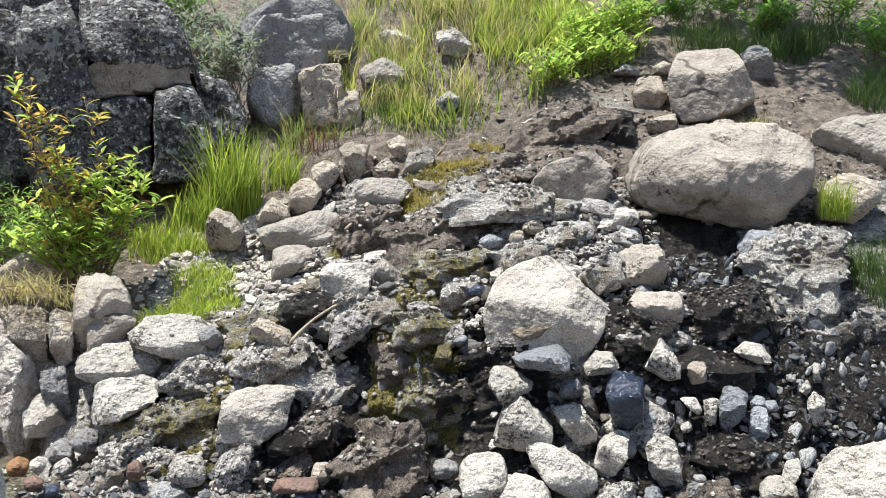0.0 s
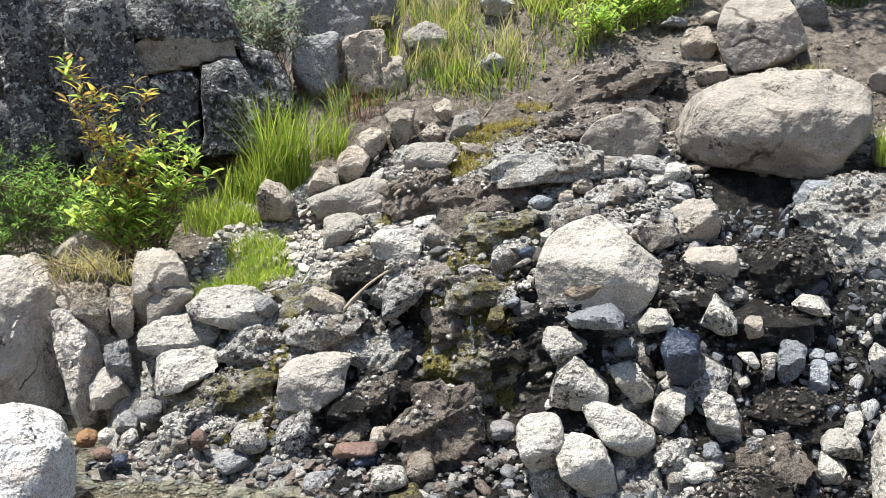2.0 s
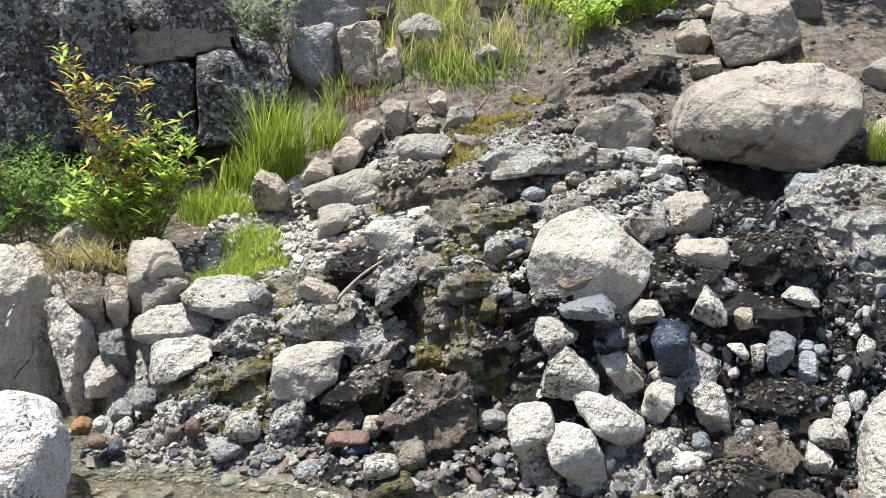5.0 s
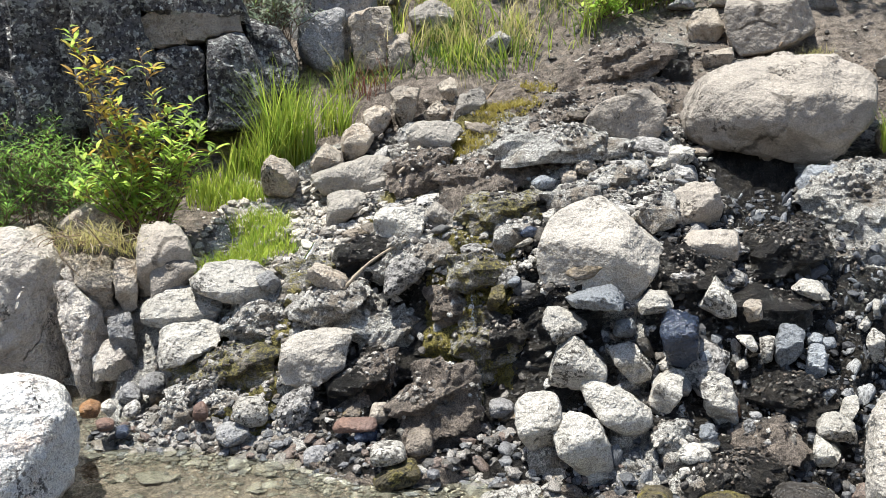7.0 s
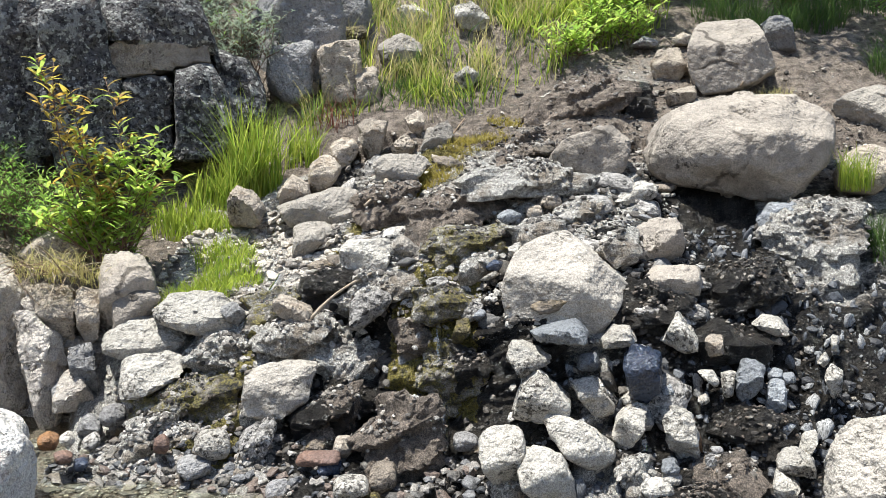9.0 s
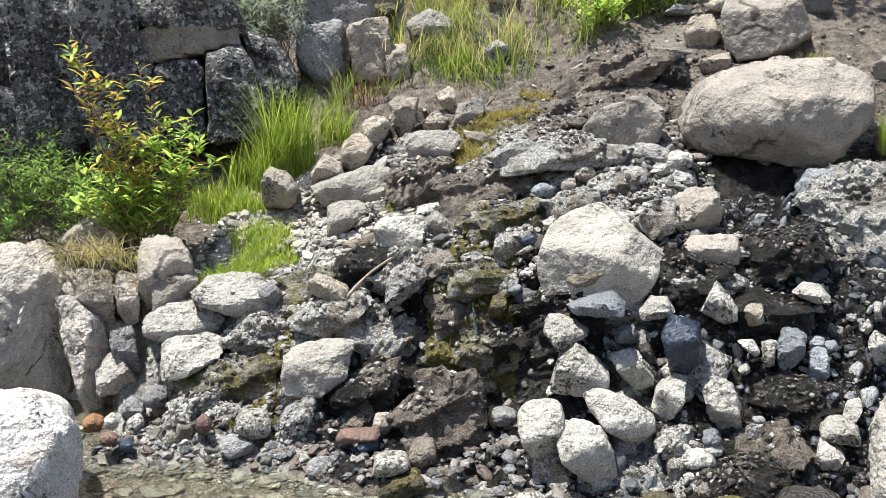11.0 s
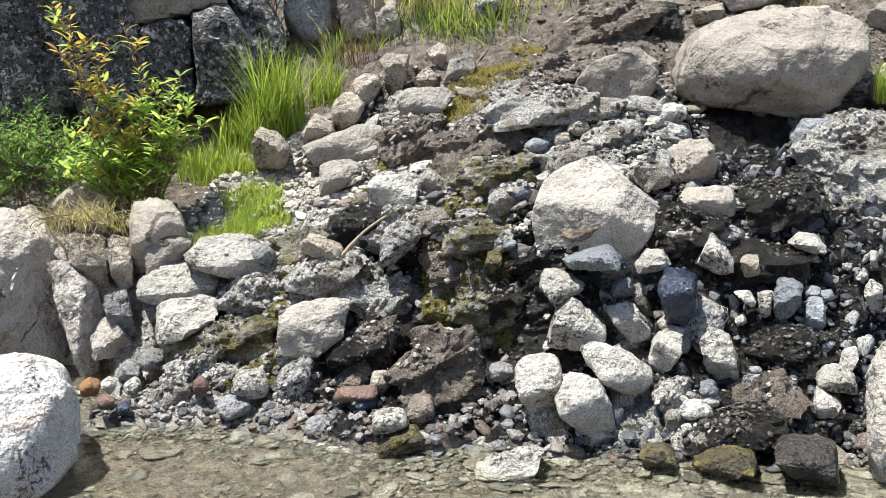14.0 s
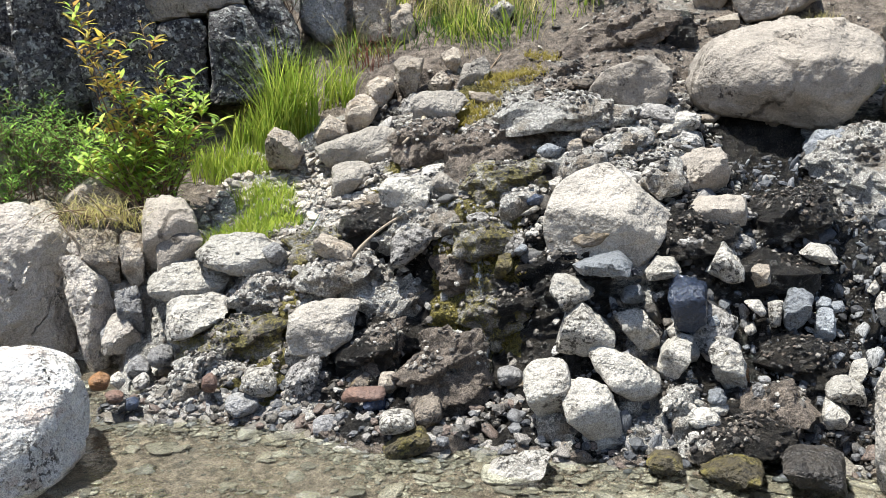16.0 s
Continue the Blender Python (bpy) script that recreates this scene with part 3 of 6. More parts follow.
rock("flat_rock", (-1.704, 4.994, 0.515), 18.8, ((-164, 0.219), (-105, 0.118), (-90, 0.099), (-44, 0.175), (-1, 0.228), (70, 0.108), (89, 0.103), (136, 0.146)), 0.2, 10, "P", "pale sun-bleached flat rock stacked on the bank", ((-0.1, 2.0, 0.06), (0.2, -0.3, 0.18), (-0.6, 0.2, 0.2)))
rock("flat_rock", (-1.569, 4.762, 0.369), 18.2, ((-174, 0.177), (-93, 0.106), (-72, 0.058), (-54, 0.067), (40, 0.165), (93, 0.095), (115, 0.117), (168, 0.164)), 0.18, 11, "P", "pale sun-bleached flat rock at the foot of the bank", ((-0.2, 1.9, 0.06), (0.3, -0.2, 0.17), (-0.5, 0.0, 0.19)))
rock("rock", (-1.205, 4.932, 0.674), 13.7, ((-155, 0.049), (-123, 0.044), (-25, 0.064), (32, 0.053), (119, 0.055)), 0.06, 12, "G", "grey weathered rock resting on a white flat rock")
rock("rock", (-1.223, 4.914, 0.503), 14.0, ((-135, 0.040), (-66, 0.039), (3, 0.055), (72, 0.043), (135, 0.040)), 0.05, 13, "G", "grey weathered rock beside the mossy trickle")
rock("rock", (-2.758, 5.545, 0.816), 26.4, ((-115, 0.069), (-26, 0.070), (28, 0.063), (112, 0.073), (178, 0.072)), 0.08, 14, "T", "warm tan weathered rock on top of the pool bank")
rock("rock", (-2.951, 5.604, 0.828), 27.8, ((-85, 0.052), (6, 0.066), (99, 0.049), (177, 0.068)), 0.08, 15, "T", "warm tan weathered rock on top of the pool bank")
rock("rock", (-2.435, 5.669, 0.929), 23.2, ((-111, 0.139), (-86, 0.110), (-47, 0.151), (42, 0.203), (98, 0.090), (132, 0.120)), 0.2, 16, "T", "warm tan weathered rock below the willow shrub")
rock("ledge", (-1.231, 4.873, 0.451), 14.2, ((-140, 0.159), (-92, 0.085), (-56, 0.127), (9, 0.196), (85, 0.086), (122, 0.095)), 0.14, 17, "S", "crusted black-speckled pale ledge beside the mossy trickle")
rock("rock", (-0.865, 4.530, 0.368), 10.8, ((-100, 0.150), (-54, 0.093), (-27, 0.116), (88, 0.126), (114, 0.137), (168, 0.168)), 0.18, 18, "K", "smooth beige-grey rock on the front of the spring mound", ((-0.2, 0.15, 0.13), (-0.3, 1.5, 0.12), (0.6, 0.1, 0.15)), 28)
rock("ledge", (-0.858, 4.822, 0.594), 10.1, ((-143, 0.185), (-87, 0.088), (-50, 0.081), (47, 0.187), (100, 0.066), (124, 0.082)), 0.15, 19, "S", "crusted black-speckled pale ledge on the front of the spring mound")
rock("rock", (-0.870, 4.852, 0.720), 10.2, ((-169, 0.092), (-118, 0.058), (-80, 0.064), (-11, 0.102), (66, 0.038), (121, 0.087)), 0.1, 20, "T", "warm tan weathered rock in the wet gully")
rock("rock", (-0.517, 5.104, 0.966), 5.8, ((-164, 0.129), (-113, 0.105), (-80, 0.099), (-24, 0.117), (30, 0.150), (92, 0.099), (131, 0.129)), 0.14, 21, "P", "pale sun-bleached rock on the shoulder of the mound")
rock("rock", (-0.289, 5.153, 1.024), 3.2, ((-138, 0.087), (-81, 0.059), (-66, 0.069), (56, 0.034), (144, 0.073)), 0.1, 22, "K", "smooth beige-grey rock on the shoulder of the mound")
rock("boulder", (-0.894, 5.897, 1.190), 8.6, ((-143, 0.217), (-85, 0.113), (-75, 0.119), (-12, 0.245), (84, 0.138), (109, 0.086)), 0.2, 23, "K", "smooth beige-grey boulder above the gravel gully")
rock("rock", (-0.884, 5.627, 1.013), 8.9, ((-81, 0.091), (-44, 0.045), (56, 0.119), (102, 0.100), (180, 0.121)), 0.14, 24, "K", "smooth beige-grey rock above the gravel gully")
rock("rock", (-0.739, 5.804, 1.128), 7.3, ((-175, 0.091), (-109, 0.075), (-69, 0.062), (22, 0.076), (106, 0.056)), 0.1, 25, "K", "smooth beige-grey rock above the gravel gully")
rock("flat_rock", (-0.382, 6.003, 1.422), 3.6, ((-174, 0.178), (-104, 0.125), (-74, 0.084), (-43, 0.095), (50, 0.164), (88, 0.106), (121, 0.144)), 0.16, 26, "K", "smooth beige-grey flat rock beside the mossy upper trickle")
rock("rock", (-0.903, 6.181, 1.386), 8.3, ((-153, 0.127), (-39, 0.072), (-26, 0.071), (38, 0.113), (141, 0.108), (178, 0.100)), 0.12, 27, "T", "warm tan weathered rock below the tall grass")
rock("rock", (-0.801, 6.371, 1.535), 7.2, ((-177, 0.088), (-135, 0.084), (-51, 0.076), (-31, 0.071), (17, 0.091), (77, 0.102), (126, 0.093)), 0.12, 28, "T", "warm tan weathered rock below the tall grass")
rock("standing_rock", (-0.619, 6.366, 1.657), 5.6, ((-163, 0.076), (-96, 0.168), (-16, 0.081), (-11, 0.080), (42, 0.127), (135, 0.112)), 0.12, 29, "T", "warm tan weathered standing rock wedged upright in the slope")
rock("rock", (-0.409, 6.346, 1.599), 3.7, ((-166, 0.079), (-88, 0.070), (-13, 0.074), (46, 0.062), (132, 0.045)), 0.1, 30, "T", "warm tan weathered rock half buried in the slope")
rock("rock", (-0.187, 6.376, 1.650), 1.7, ((-109, 0.129), (-75, 0.086), (-40, 0.079), (27, 0.113), (114, 0.073), (159, 0.075)), 0.12, 31, "K", "smooth beige-grey rock beside the mossy upper trickle")
rock("rock", (-0.341, 6.549, 1.752), 3.0, ((-150, 0.050), (-120, 0.059), (-17, 0.062), (40, 0.079), (119, 0.064)), 0.08, 32, "T", "warm tan weathered rock half buried in the slope")
rock("rock", (-1.092, 6.090, 1.278), 10.2, ((-178, 0.098), (-102, 0.101), (-65, 0.095), (0, 0.098), (68, 0.090), (143, 0.074)), 0.12, 33, "T", "warm tan weathered rock below the tall grass")
rock("rock", (-1.357, 5.929, 1.182), 12.9, ((-174, 0.116), (-97, 0.122), (-39, 0.114), (36, 0.080), (69, 0.098), (146, 0.122)), 0.15, 34, "T", "warm tan weathered rock below the tall grass")
rock("rock", (-0.002, 7.215, 2.111), 0.0, ((-156, 0.091), (-70, 0.072), (-24, 0.078), (56, 0.087), (130, 0.067)), 0.1, 35, "P", "pale sun-bleached rock in the grass of the slope")
rock("flat_rock", (0.653, 6.999, 1.990), -5.3, ((-106, 0.058), (-73, 0.030), (-25, 0.087), (95, 0.035), (119, 0.035)), 0.1, 36, "P", "pale sun-bleached flat rock at the rim of the mound")
rock("cliff_block", (-2.249, 7.000, 2.437), 17.8, ((-178, 0.375), (-93, 0.232), (20, 0.284), (31, 0.264), (78, 0.245), (100, 0.269)), 0.7, 37, "C", "dark lichen-spotted grey cliff block at the top of the cliff")
rock("cliff_block", (-2.221, 6.780, 2.123), 18.0, ((-168, 0.319), (-77, 0.092), (-75, 0.095), (9, 0.357), (87, 0.159), (97, 0.146)), 0.5, 38, "T", "warm tan weathered cliff block recessed in the cliff")
rock("cliff_block", (-2.22, 6.620, 1.744), 18.2, ((-177, 0.165), (-88, 0.30), (3, 0.165), (91, 0.262), (111, 0.251)), 0.4, 39, "C", "dark lichen-spotted grey cliff block at the foot of the cliff")
rock("cliff_block", (-1.812, 6.650, 1.785), 15.2, ((-179, 0.204), (-88, 0.313), (-1, 0.212), (20, 0.171), (29, 0.185), (100, 0.311)), 0.4, 40, "C", "dark lichen-spotted grey cliff block at the foot of the cliff")
rock("cliff_block", (-2.543, 6.350, 2.056), 21.8, ((-170, 0.304), (-88, 0.705), (3, 0.243), (14, 0.173), (18, 0.184), (86, 0.93), (177, 0.268)), 0.3, 41, "C", "dark lichen-spotted grey cliff block forming the cliff's outer face")
rock("cliff_block", (-3.045, 6.350, 2.020), 25.6, ((-179, 0.212), (-88, 0.687), (-9, 0.282), (2, 0.226), (15, 0.309), (91, 0.95)), 0.3, 42, "C", "dark lichen-spotted grey cliff block forming the cliff's outer face")
rock("cliff_block", (-3.400, 6.150, 1.571), 28.9, ((-95, 0.271), (-84, 0.299), (12, 0.445), (50, 0.330), (73, 0.272), (105, 0.274), (173, 0.439)), 0.3, 43, "C", "dark lichen-spotted grey cliff block bulging from the cliff foot")
rock("cliff_block", (-3.465, 6.300, 1.134), 28.8, ((-91, 0.259), (6, 0.578), (87, 0.251), (173, 0.520)), 0.3, 44, "K", "smooth beige-grey cliff block at the cliff foot behind green plants")
rock("cliff_block", (-1.690, 7.100, 1.978), 13.4, ((-168, 0.137), (-161, 0.122), (-77, 0.279), (5, 0.180), (34, 0.155), (73, 0.215)), 0.4, 45, "C", "dark lichen-spotted grey cliff block at the foot of the cliff")
rock("cliff_block", (-1.272, 7.550, 2.500), 9.7, ((-171, 0.267), (-90, 0.50), (-32, 0.40), (10, 0.273), (97, 0.255), (142, 0.266)), 0.35, 46, "G", "grey weathered cliff block at the back of the cliff")
rock("cliff_block", (-1.345, 7.300, 2.135), 10.4, ((-179, 0.169), (-138, 0.200), (-71, 0.230), (1, 0.170), (104, 0.197)), 0.25, 47, "G", "grey weathered cliff block at the foot of the cliff")
rock("standing_rock", (-0.726, 7.175, 2.043), 5.8, ((-176, 0.095), (-72, 0.251), (6, 0.072), (33, 0.136), (163, 0.111)), 0.15, 48, "T", "warm tan weathered standing rock wedged in a cliff crack")
rock("rock", (-0.516, 7.488, 2.325), 3.9, ((-158, 0.150), (-72, 0.101), (-3, 0.177), (65, 0.131), (117, 0.120)), 0.2, 49, "K", "smooth beige-grey rock at the end of the cliff")
rock("rock", (-0.951, 7.704, 2.468), 7.0, ((-160, 0.127), (-80, 0.053), (19, 0.130), (99, 0.055)), 0.2, 50, "M", "moss-stained brown rock capping the end of the cliff")
rock("rock", (-1.298, 7.169, 2.018), 10.3, ((-177, 0.066), (-87, 0.167), (-14, 0.074), (13, 0.067), (115, 0.142)), 0.1, 51, "T", "warm tan weathered rock at the cliff foot in the grass")
rock("rock", (-1.182, 7.288, 2.036), 9.2, ((-179, 0.062), (-127, 0.134), (-13, 0.069), (15, 0.057), (132, 0.133)), 0.1, 52, "T", "warm tan weathered rock at the cliff foot in the grass")
rock("rock", (-0.449, 7.990, 2.688), 3.2, ((-156, 0.123), (-88, 0.096), (-15, 0.149), (55, 0.079), (113, 0.092)), 0.1, 53, "P", "pale sun-bleached rock in the dry grass")
rock("rock", (0.020, 7.919, 2.668), -0.1, ((-157, 0.114), (-94, 0.123), (-9, 0.150), (47, 0.095), (115, 0.122)), 0.14, 54, "P", "pale sun-bleached rock in the dry grass")
rock("boulder", (0.526, 4.700, 0.907), -6.4, ((-170, 0.311), (-135, 0.316), (-88, 0.256), (-33, 0.262), (52, 0.205), (109, 0.249), (127, 0.271), (159, 0.292)), 0.34, 55, "K", "beige-grey boulder with a sunlit scooped top jutting from the wet wall", ((-0.3, -0.05, 0.27), (-0.15, 1.5, 0.185), (0.9, 0.7, 0.25), (0.35, -0.25, 0.30), (-0.2, -0.6, 0.33)), 50)
rock("rock", (0.276, 4.799, 1.058), -3.3, ((-163, 0.032), (-73, 0.030), (10, 0.033), (111, 0.026)), 0.05, 56, "P", "pale sun-bleached rock on the mound")
rock("flat_rock", (0.468, 4.322, 0.739), -6.2, ((-148, 0.123), (-85, 0.045), (-13, 0.131), (50, 0.082), (108, 0.028), (109, 0.029)), 0.12, 57, "B", "bluish-grey damp flat rock under a big pale boulder")
rock("rock", (0.337, 4.324, 0.599), -4.5, ((-148, 0.079), (-64, 0.047), (-60, 0.047), (64, 0.054), (89, 0.075), (158, 0.110)), 0.12, 58, "P", "pale sun-bleached rock stacked on the wet wall")
rock("rock", (0.384, 4.193, 0.466), -5.2, ((-90, 0.105), (-70, 0.109), (-6, 0.133), (49, 0.067), (125, 0.094), (164, 0.101)), 0.14, 59, "P", "pale sun-bleached rock stacked on the wet wall")
rock("long_rock", (0.616, 4.227, 0.468), -8.3, ((-141, 0.055), (-85, 0.108), (-19, 0.118), (41, 0.046), (67, 0.071), (149, 0.114)), 0.08, 60, "P", "pale sun-bleached long rock lying aslant on the wet wall")
rock("long_rock", (0.661, 4.270, 0.486), -8.8, ((-134, 0.013), (-44, 0.100), (45, 0.022), (109, 0.092)), 0.05, 61, "P", "pale sun-bleached long rock lying aslant on the wet wall")
rock("rock", (0.608, 4.337, 0.591), -8.0, ((-99, 0.038), (-41, 0.047), (18, 0.046), (105, 0.034), (168, 0.045)), 0.07, 62, "B", "bluish-grey damp rock set in the wet wall")
rock("rock", (0.756, 4.394, 0.705), -9.8, ((-157, 0.080), (-83, 0.042), (-64, 0.046), (32, 0.061), (85, 0.043), (141, 0.053)), 0.1, 63, "P", "pale sun-bleached rock set in the dark mud wall")
rock("pointed_rock", (1.048, 4.436, 0.737), -13.3, ((-112, 0.080), (-79, 0.097), (-5, 0.088), (39, 0.044), (155, 0.056)), 0.12, 64, "P", "pale sun-bleached pointed rock set in the dark mud wall")
rock("rock", (1.202, 4.420, 0.670), -15.2, ((-149, 0.037), (-66, 0.046), (8, 0.049), (86, 0.053), (132, 0.051)), 0.08, 65, "T", "warm tan weathered rock set in the dark mud wall")
rock("wet_rock", (0.837, 4.244, 0.573), -11.2, ((-166, 0.069), (-99, 0.122), (-38, 0.104), (1, 0.082), (73, 0.109), (152, 0.097)), 0.16, 66, "W", "dark blue-grey wet rock set in the dark mud wall")
rock("rock", (0.782, 4.157, 0.348), -10.7, ((-166, 0.080), (-109, 0.105), (-36, 0.051), (-10, 0.058), (65, 0.105), (131, 0.066), (167, 0.063)), 0.13, 67, "P", "pale sun-bleached rock at the foot of the wet wall")
rock("pillar_rock", (0.996, 4.093, 0.341), -13.7, ((-164, 0.061), (-144, 0.071), (-59, 0.173), (13, 0.061), (82, 0.168), (138, 0.152)), 0.1, 68, "P", "pale sun-bleached pillar rock standing at the foot of the wet wall")
rock("rock", (0.793, 4.252, 0.449), -10.6, ((-156, 0.036), (-79, 0.024), (45, 0.017), (126, 0.025)), 0.05, 69, "P", "pale sun-bleached rock at the foot of the wet wall")
rock("rock", (1.144, 4.275, 0.544), -15.0, ((-129, 0.008), (-127, 0.008), (-31, 0.054), (32, 0.038), (87, 0.034)), 0.05, 70, "P", "pale sun-bleached rock set in the dark mud wall")
rock("rock", (1.243, 4.288, 0.526), -16.2, ((-170, 0.027), (-99, 0.063), (-3, 0.029), (119, 0.046)), 0.06, 71, "P", "pale sun-bleached rock set in the dark mud wall")
rock("rock", (1.352, 4.311, 0.542), -17.4, ((-144, 0.080), (-44, 0.061), (-5, 0.056), (63, 0.079), (151, 0.080), (176, 0.058)), 0.1, 72, "B", "bluish-grey damp rock set in the dark mud wall")
rock("rock", (1.459, 4.265, 0.469), -18.9, ((-113, 0.075), (-58, 0.064), (5, 0.040), (100, 0.075), (176, 0.040)), 0.09, 73, "B", "bluish-grey damp rock set in the dark mud wall")
rock("rock", (1.484, 4.370, 0.550), -18.8, ((-163, 0.033), (-77, 0.025), (3, 0.032), (73, 0.025), (142, 0.024)), 0.05, 74, "B", "bluish-grey damp rock set in the dark mud wall")
rock("rock", (1.544, 4.358, 0.536), -19.5, ((-159, 0.025), (-70, 0.021), (24, 0.026), (104, 0.023)), 0.05, 75, "B", "bluish-grey damp rock set in the dark mud wall")
rock("rock", (1.511, 4.543, 0.753), -18.4, ((-116, 0.045), (-106, 0.035), (-90, 0.044), (36, 0.049), (84, 0.042), (135, 0.064)), 0.08, 76, "P", "pale sun-bleached rock set in the dark mud wall")
rock("rock", (1.542, 4.542, 0.675), -18.7, ((-150, 0.020), (-92, 0.016), (31, 0.018), (98, 0.018)), 0.04, 77, "P", "pale sun-bleached rock set in the dark mud wall")
rock("rock", (1.518, 4.722, 0.879), -17.8, ((-138, 0.038), (-86, 0.027), (-27, 0.035), (58, 0.029), (125, 0.017)), 0.05, 78, "B", "bluish-grey damp rock on the dark slope")
rock("rock", (1.818, 4.537, 0.671), -21.8, ((-173, 0.016), (-104, 0.036), (8, 0.014), (100, 0.042)), 0.04, 79, "P", "pale sun-bleached rock set in the dark mud wall")
rock("rock", (1.756, 4.506, 0.601), -21.3, ((-123, 0.028), (-35, 0.025), (28, 0.023), (147, 0.015)), 0.05, 80, "P", "pale sun-bleached rock set in the dark mud wall")
rock("rock", (1.746, 4.345, 0.539), -21.9, ((-159, 0.031), (-83, 0.075), (-2, 0.037), (51, 0.049), (158, 0.041)), 0.08, 81, "P", "pale sun-bleached rock set in the dark mud wall")
rock("rock", (1.476, 4.141, 0.359), -19.6, ((-171, 0.037), (-67, 0.028), (-36, 0.019), (63, 0.034), (135, 0.030)), 0.06, 82, "B", "bluish-grey damp rock on the dark slope")
rock("rock", (1.550, 4.081, 0.310), -20.8, ((-160, 0.048), (-82, 0.059), (-21, 0.030), (22, 0.047), (115, 0.047), (163, 0.032)), 0.08, 83, "P", "pale sun-bleached rock on the dark slope")
rock("rock", (1.458, 3.959, 0.263), -20.2, ((-126, 0.052), (-96, 0.036), (16, 0.065), (59, 0.043), (105, 0.053), (153, 0.071)), 0.1, 84, "P", "pale sun-bleached rock near the pool on the dark slope")
rock("rock", (1.393, 3.879, 0.201), -19.8, ((-155, 0.052), (-79, 0.063), (-11, 0.054), (52, 0.022), (172, 0.051)), 0.1, 85, "P", "pale sun-bleached rock near the pool on the dark slope")
rock("boulder", (1.660, 3.650, 0.340), -24.4, ((-174, 0.185), (-79, 0.420), (4, 0.200), (102, 0.222), (119, 0.200), (163, 0.175)), 0.25, 86, "K", "beige-grey boulder at the pool's near corner", (), 12)
rock("boulder", (1.716, 5.950, 1.611), -16.1, ((-172, 0.589), (-142, 0.513), (-102, 0.306), (-100, 0.310), (-51, 0.411), (-28, 0.480), (16, 0.569), (68, 0.438), (87, 0.355), (99, 0.340), (117, 0.413), (140, 0.520)), 0.55, 87, "Q", "light cream-tan boulder perched on the brow of the mound", ((0.0, 1.3, 0.36), (-0.35, 0.3, 0.5), (0.3, -0.35, 0.5), (-0.2, -0.8, 0.46), (0.6, 0.6, 0.5)), 13)
rock("slab_rock", (0.758, 5.772, 1.587), -7.5, ((-149, 0.232), (-97, 0.148), (-75, 0.178), (-8, 0.226), (42, 0.214), (110, 0.103), (141, 0.152)), 0.2, 88, "Q", "light cream-tan slab rock leaning on the mound", ((0.1, 0.05, 0.15), (0.5, 0.6, 0.18), (-0.5, -0.2, 0.18)))
rock("boulder", (1.982, 7.200, 2.306), -15.4, ((-171, 0.309), (-147, 0.325), (-81, 0.261), (-68, 0.247), (-53, 0.260), (23, 0.251), (47, 0.287), (96, 0.282), (164, 0.322)), 0.35, 89, "Q", "light cream-tan boulder at the top of the slope", ((0.0, 1.5, 0.24), (0.05, 0.0, 0.33), (0.8, 0.2, 0.33)), 50)
rock("rock", (2.490, 7.765, 2.550), -17.8, ((-168, 0.115), (-148, 0.112), (-81, 0.150), (11, 0.111), (73, 0.144), (120, 0.153)), 0.2, 90, "G", "grey weathered rock at the top of the slope")
rock("rock", (1.539, 7.313, 2.246), -11.9, ((-160, 0.126), (-98, 0.138), (-32, 0.119), (27, 0.116), (97, 0.136), (159, 0.129)), 0.14, 91, "T", "warm tan weathered rock at the rim of the mound")
rock("rock", (1.563, 6.986, 1.996), -12.6, ((-163, 0.100), (-73, 0.064), (3, 0.108), (108, 0.053)), 0.12, 92, "T", "warm tan weathered rock beneath a big boulder")
rock("rock", (1.418, 7.689, 2.467), -10.4, ((-97, 0.041), (-24, 0.098), (69, 0.042), (129, 0.048)), 0.1, 93, "G", "grey weathered rock at the rim of the mound")
rock("rock", (1.739, 7.819, 2.512), -12.5, ((-167, 0.085), (-89, 0.049), (-16, 0.075), (74, 0.052), (118, 0.041)), 0.1, 94, "T", "warm tan weathered rock at the rim of the mound")
rock("boulder", (2.982, 6.700, 1.898), -24.0, ((-158, 0.354), (-114, 0.200), (-104, 0.183), (-84, 0.213), (4, 0.377), (83, 0.210), (97, 0.191), (126, 0.290)), 0.35, 95, "K", "smooth beige-grey boulder on the dirt slope", (), 14)
rock("boulder", (2.465, 5.824, 1.508), -22.9, ((-156, 0.201), (-92, 0.153), (-43, 0.134), (15, 0.191), (70, 0.153), (109, 0.140), (152, 0.156)), 0.25, 96, "T", "warm tan weathered boulder on the dirt slope", (), 12)
rock("rock", (1.831, 5.471, 1.208), -18.5, ((-153, 0.112), (-62, 0.060), (12, 0.130), (94, 0.098), (136, 0.107)), 0.15, 97, "B", "bluish-grey damp rock on the brow of the wet wall")
rock("ledge", (1.970, 5.389, 1.111), -20.1, ((-172, 0.256), (-121, 0.237), (-70, 0.264), (0, 0.259), (68, 0.298), (112, 0.223), (136, 0.241)), 0.26, 98, "B", "bluish-grey damp ledge on the brow of the wet wall")
rock("rock", (1.036, 4.989, 1.114), -11.7, ((-94, 0.132), (-62, 0.121), (1, 0.134), (22, 0.128), (86, 0.132), (122, 0.114), (173, 0.122)), 0.14, 99, "Q", "light cream-tan rock on the mound")
rock("ledge", (0.801, 4.833, 1.092), -9.4, ((-120, 0.081), (-75, 0.100), (7, 0.099), (109, 0.069), (138, 0.060)), 0.12, 100, "S", "crusted black-speckled pale ledge on the mound")
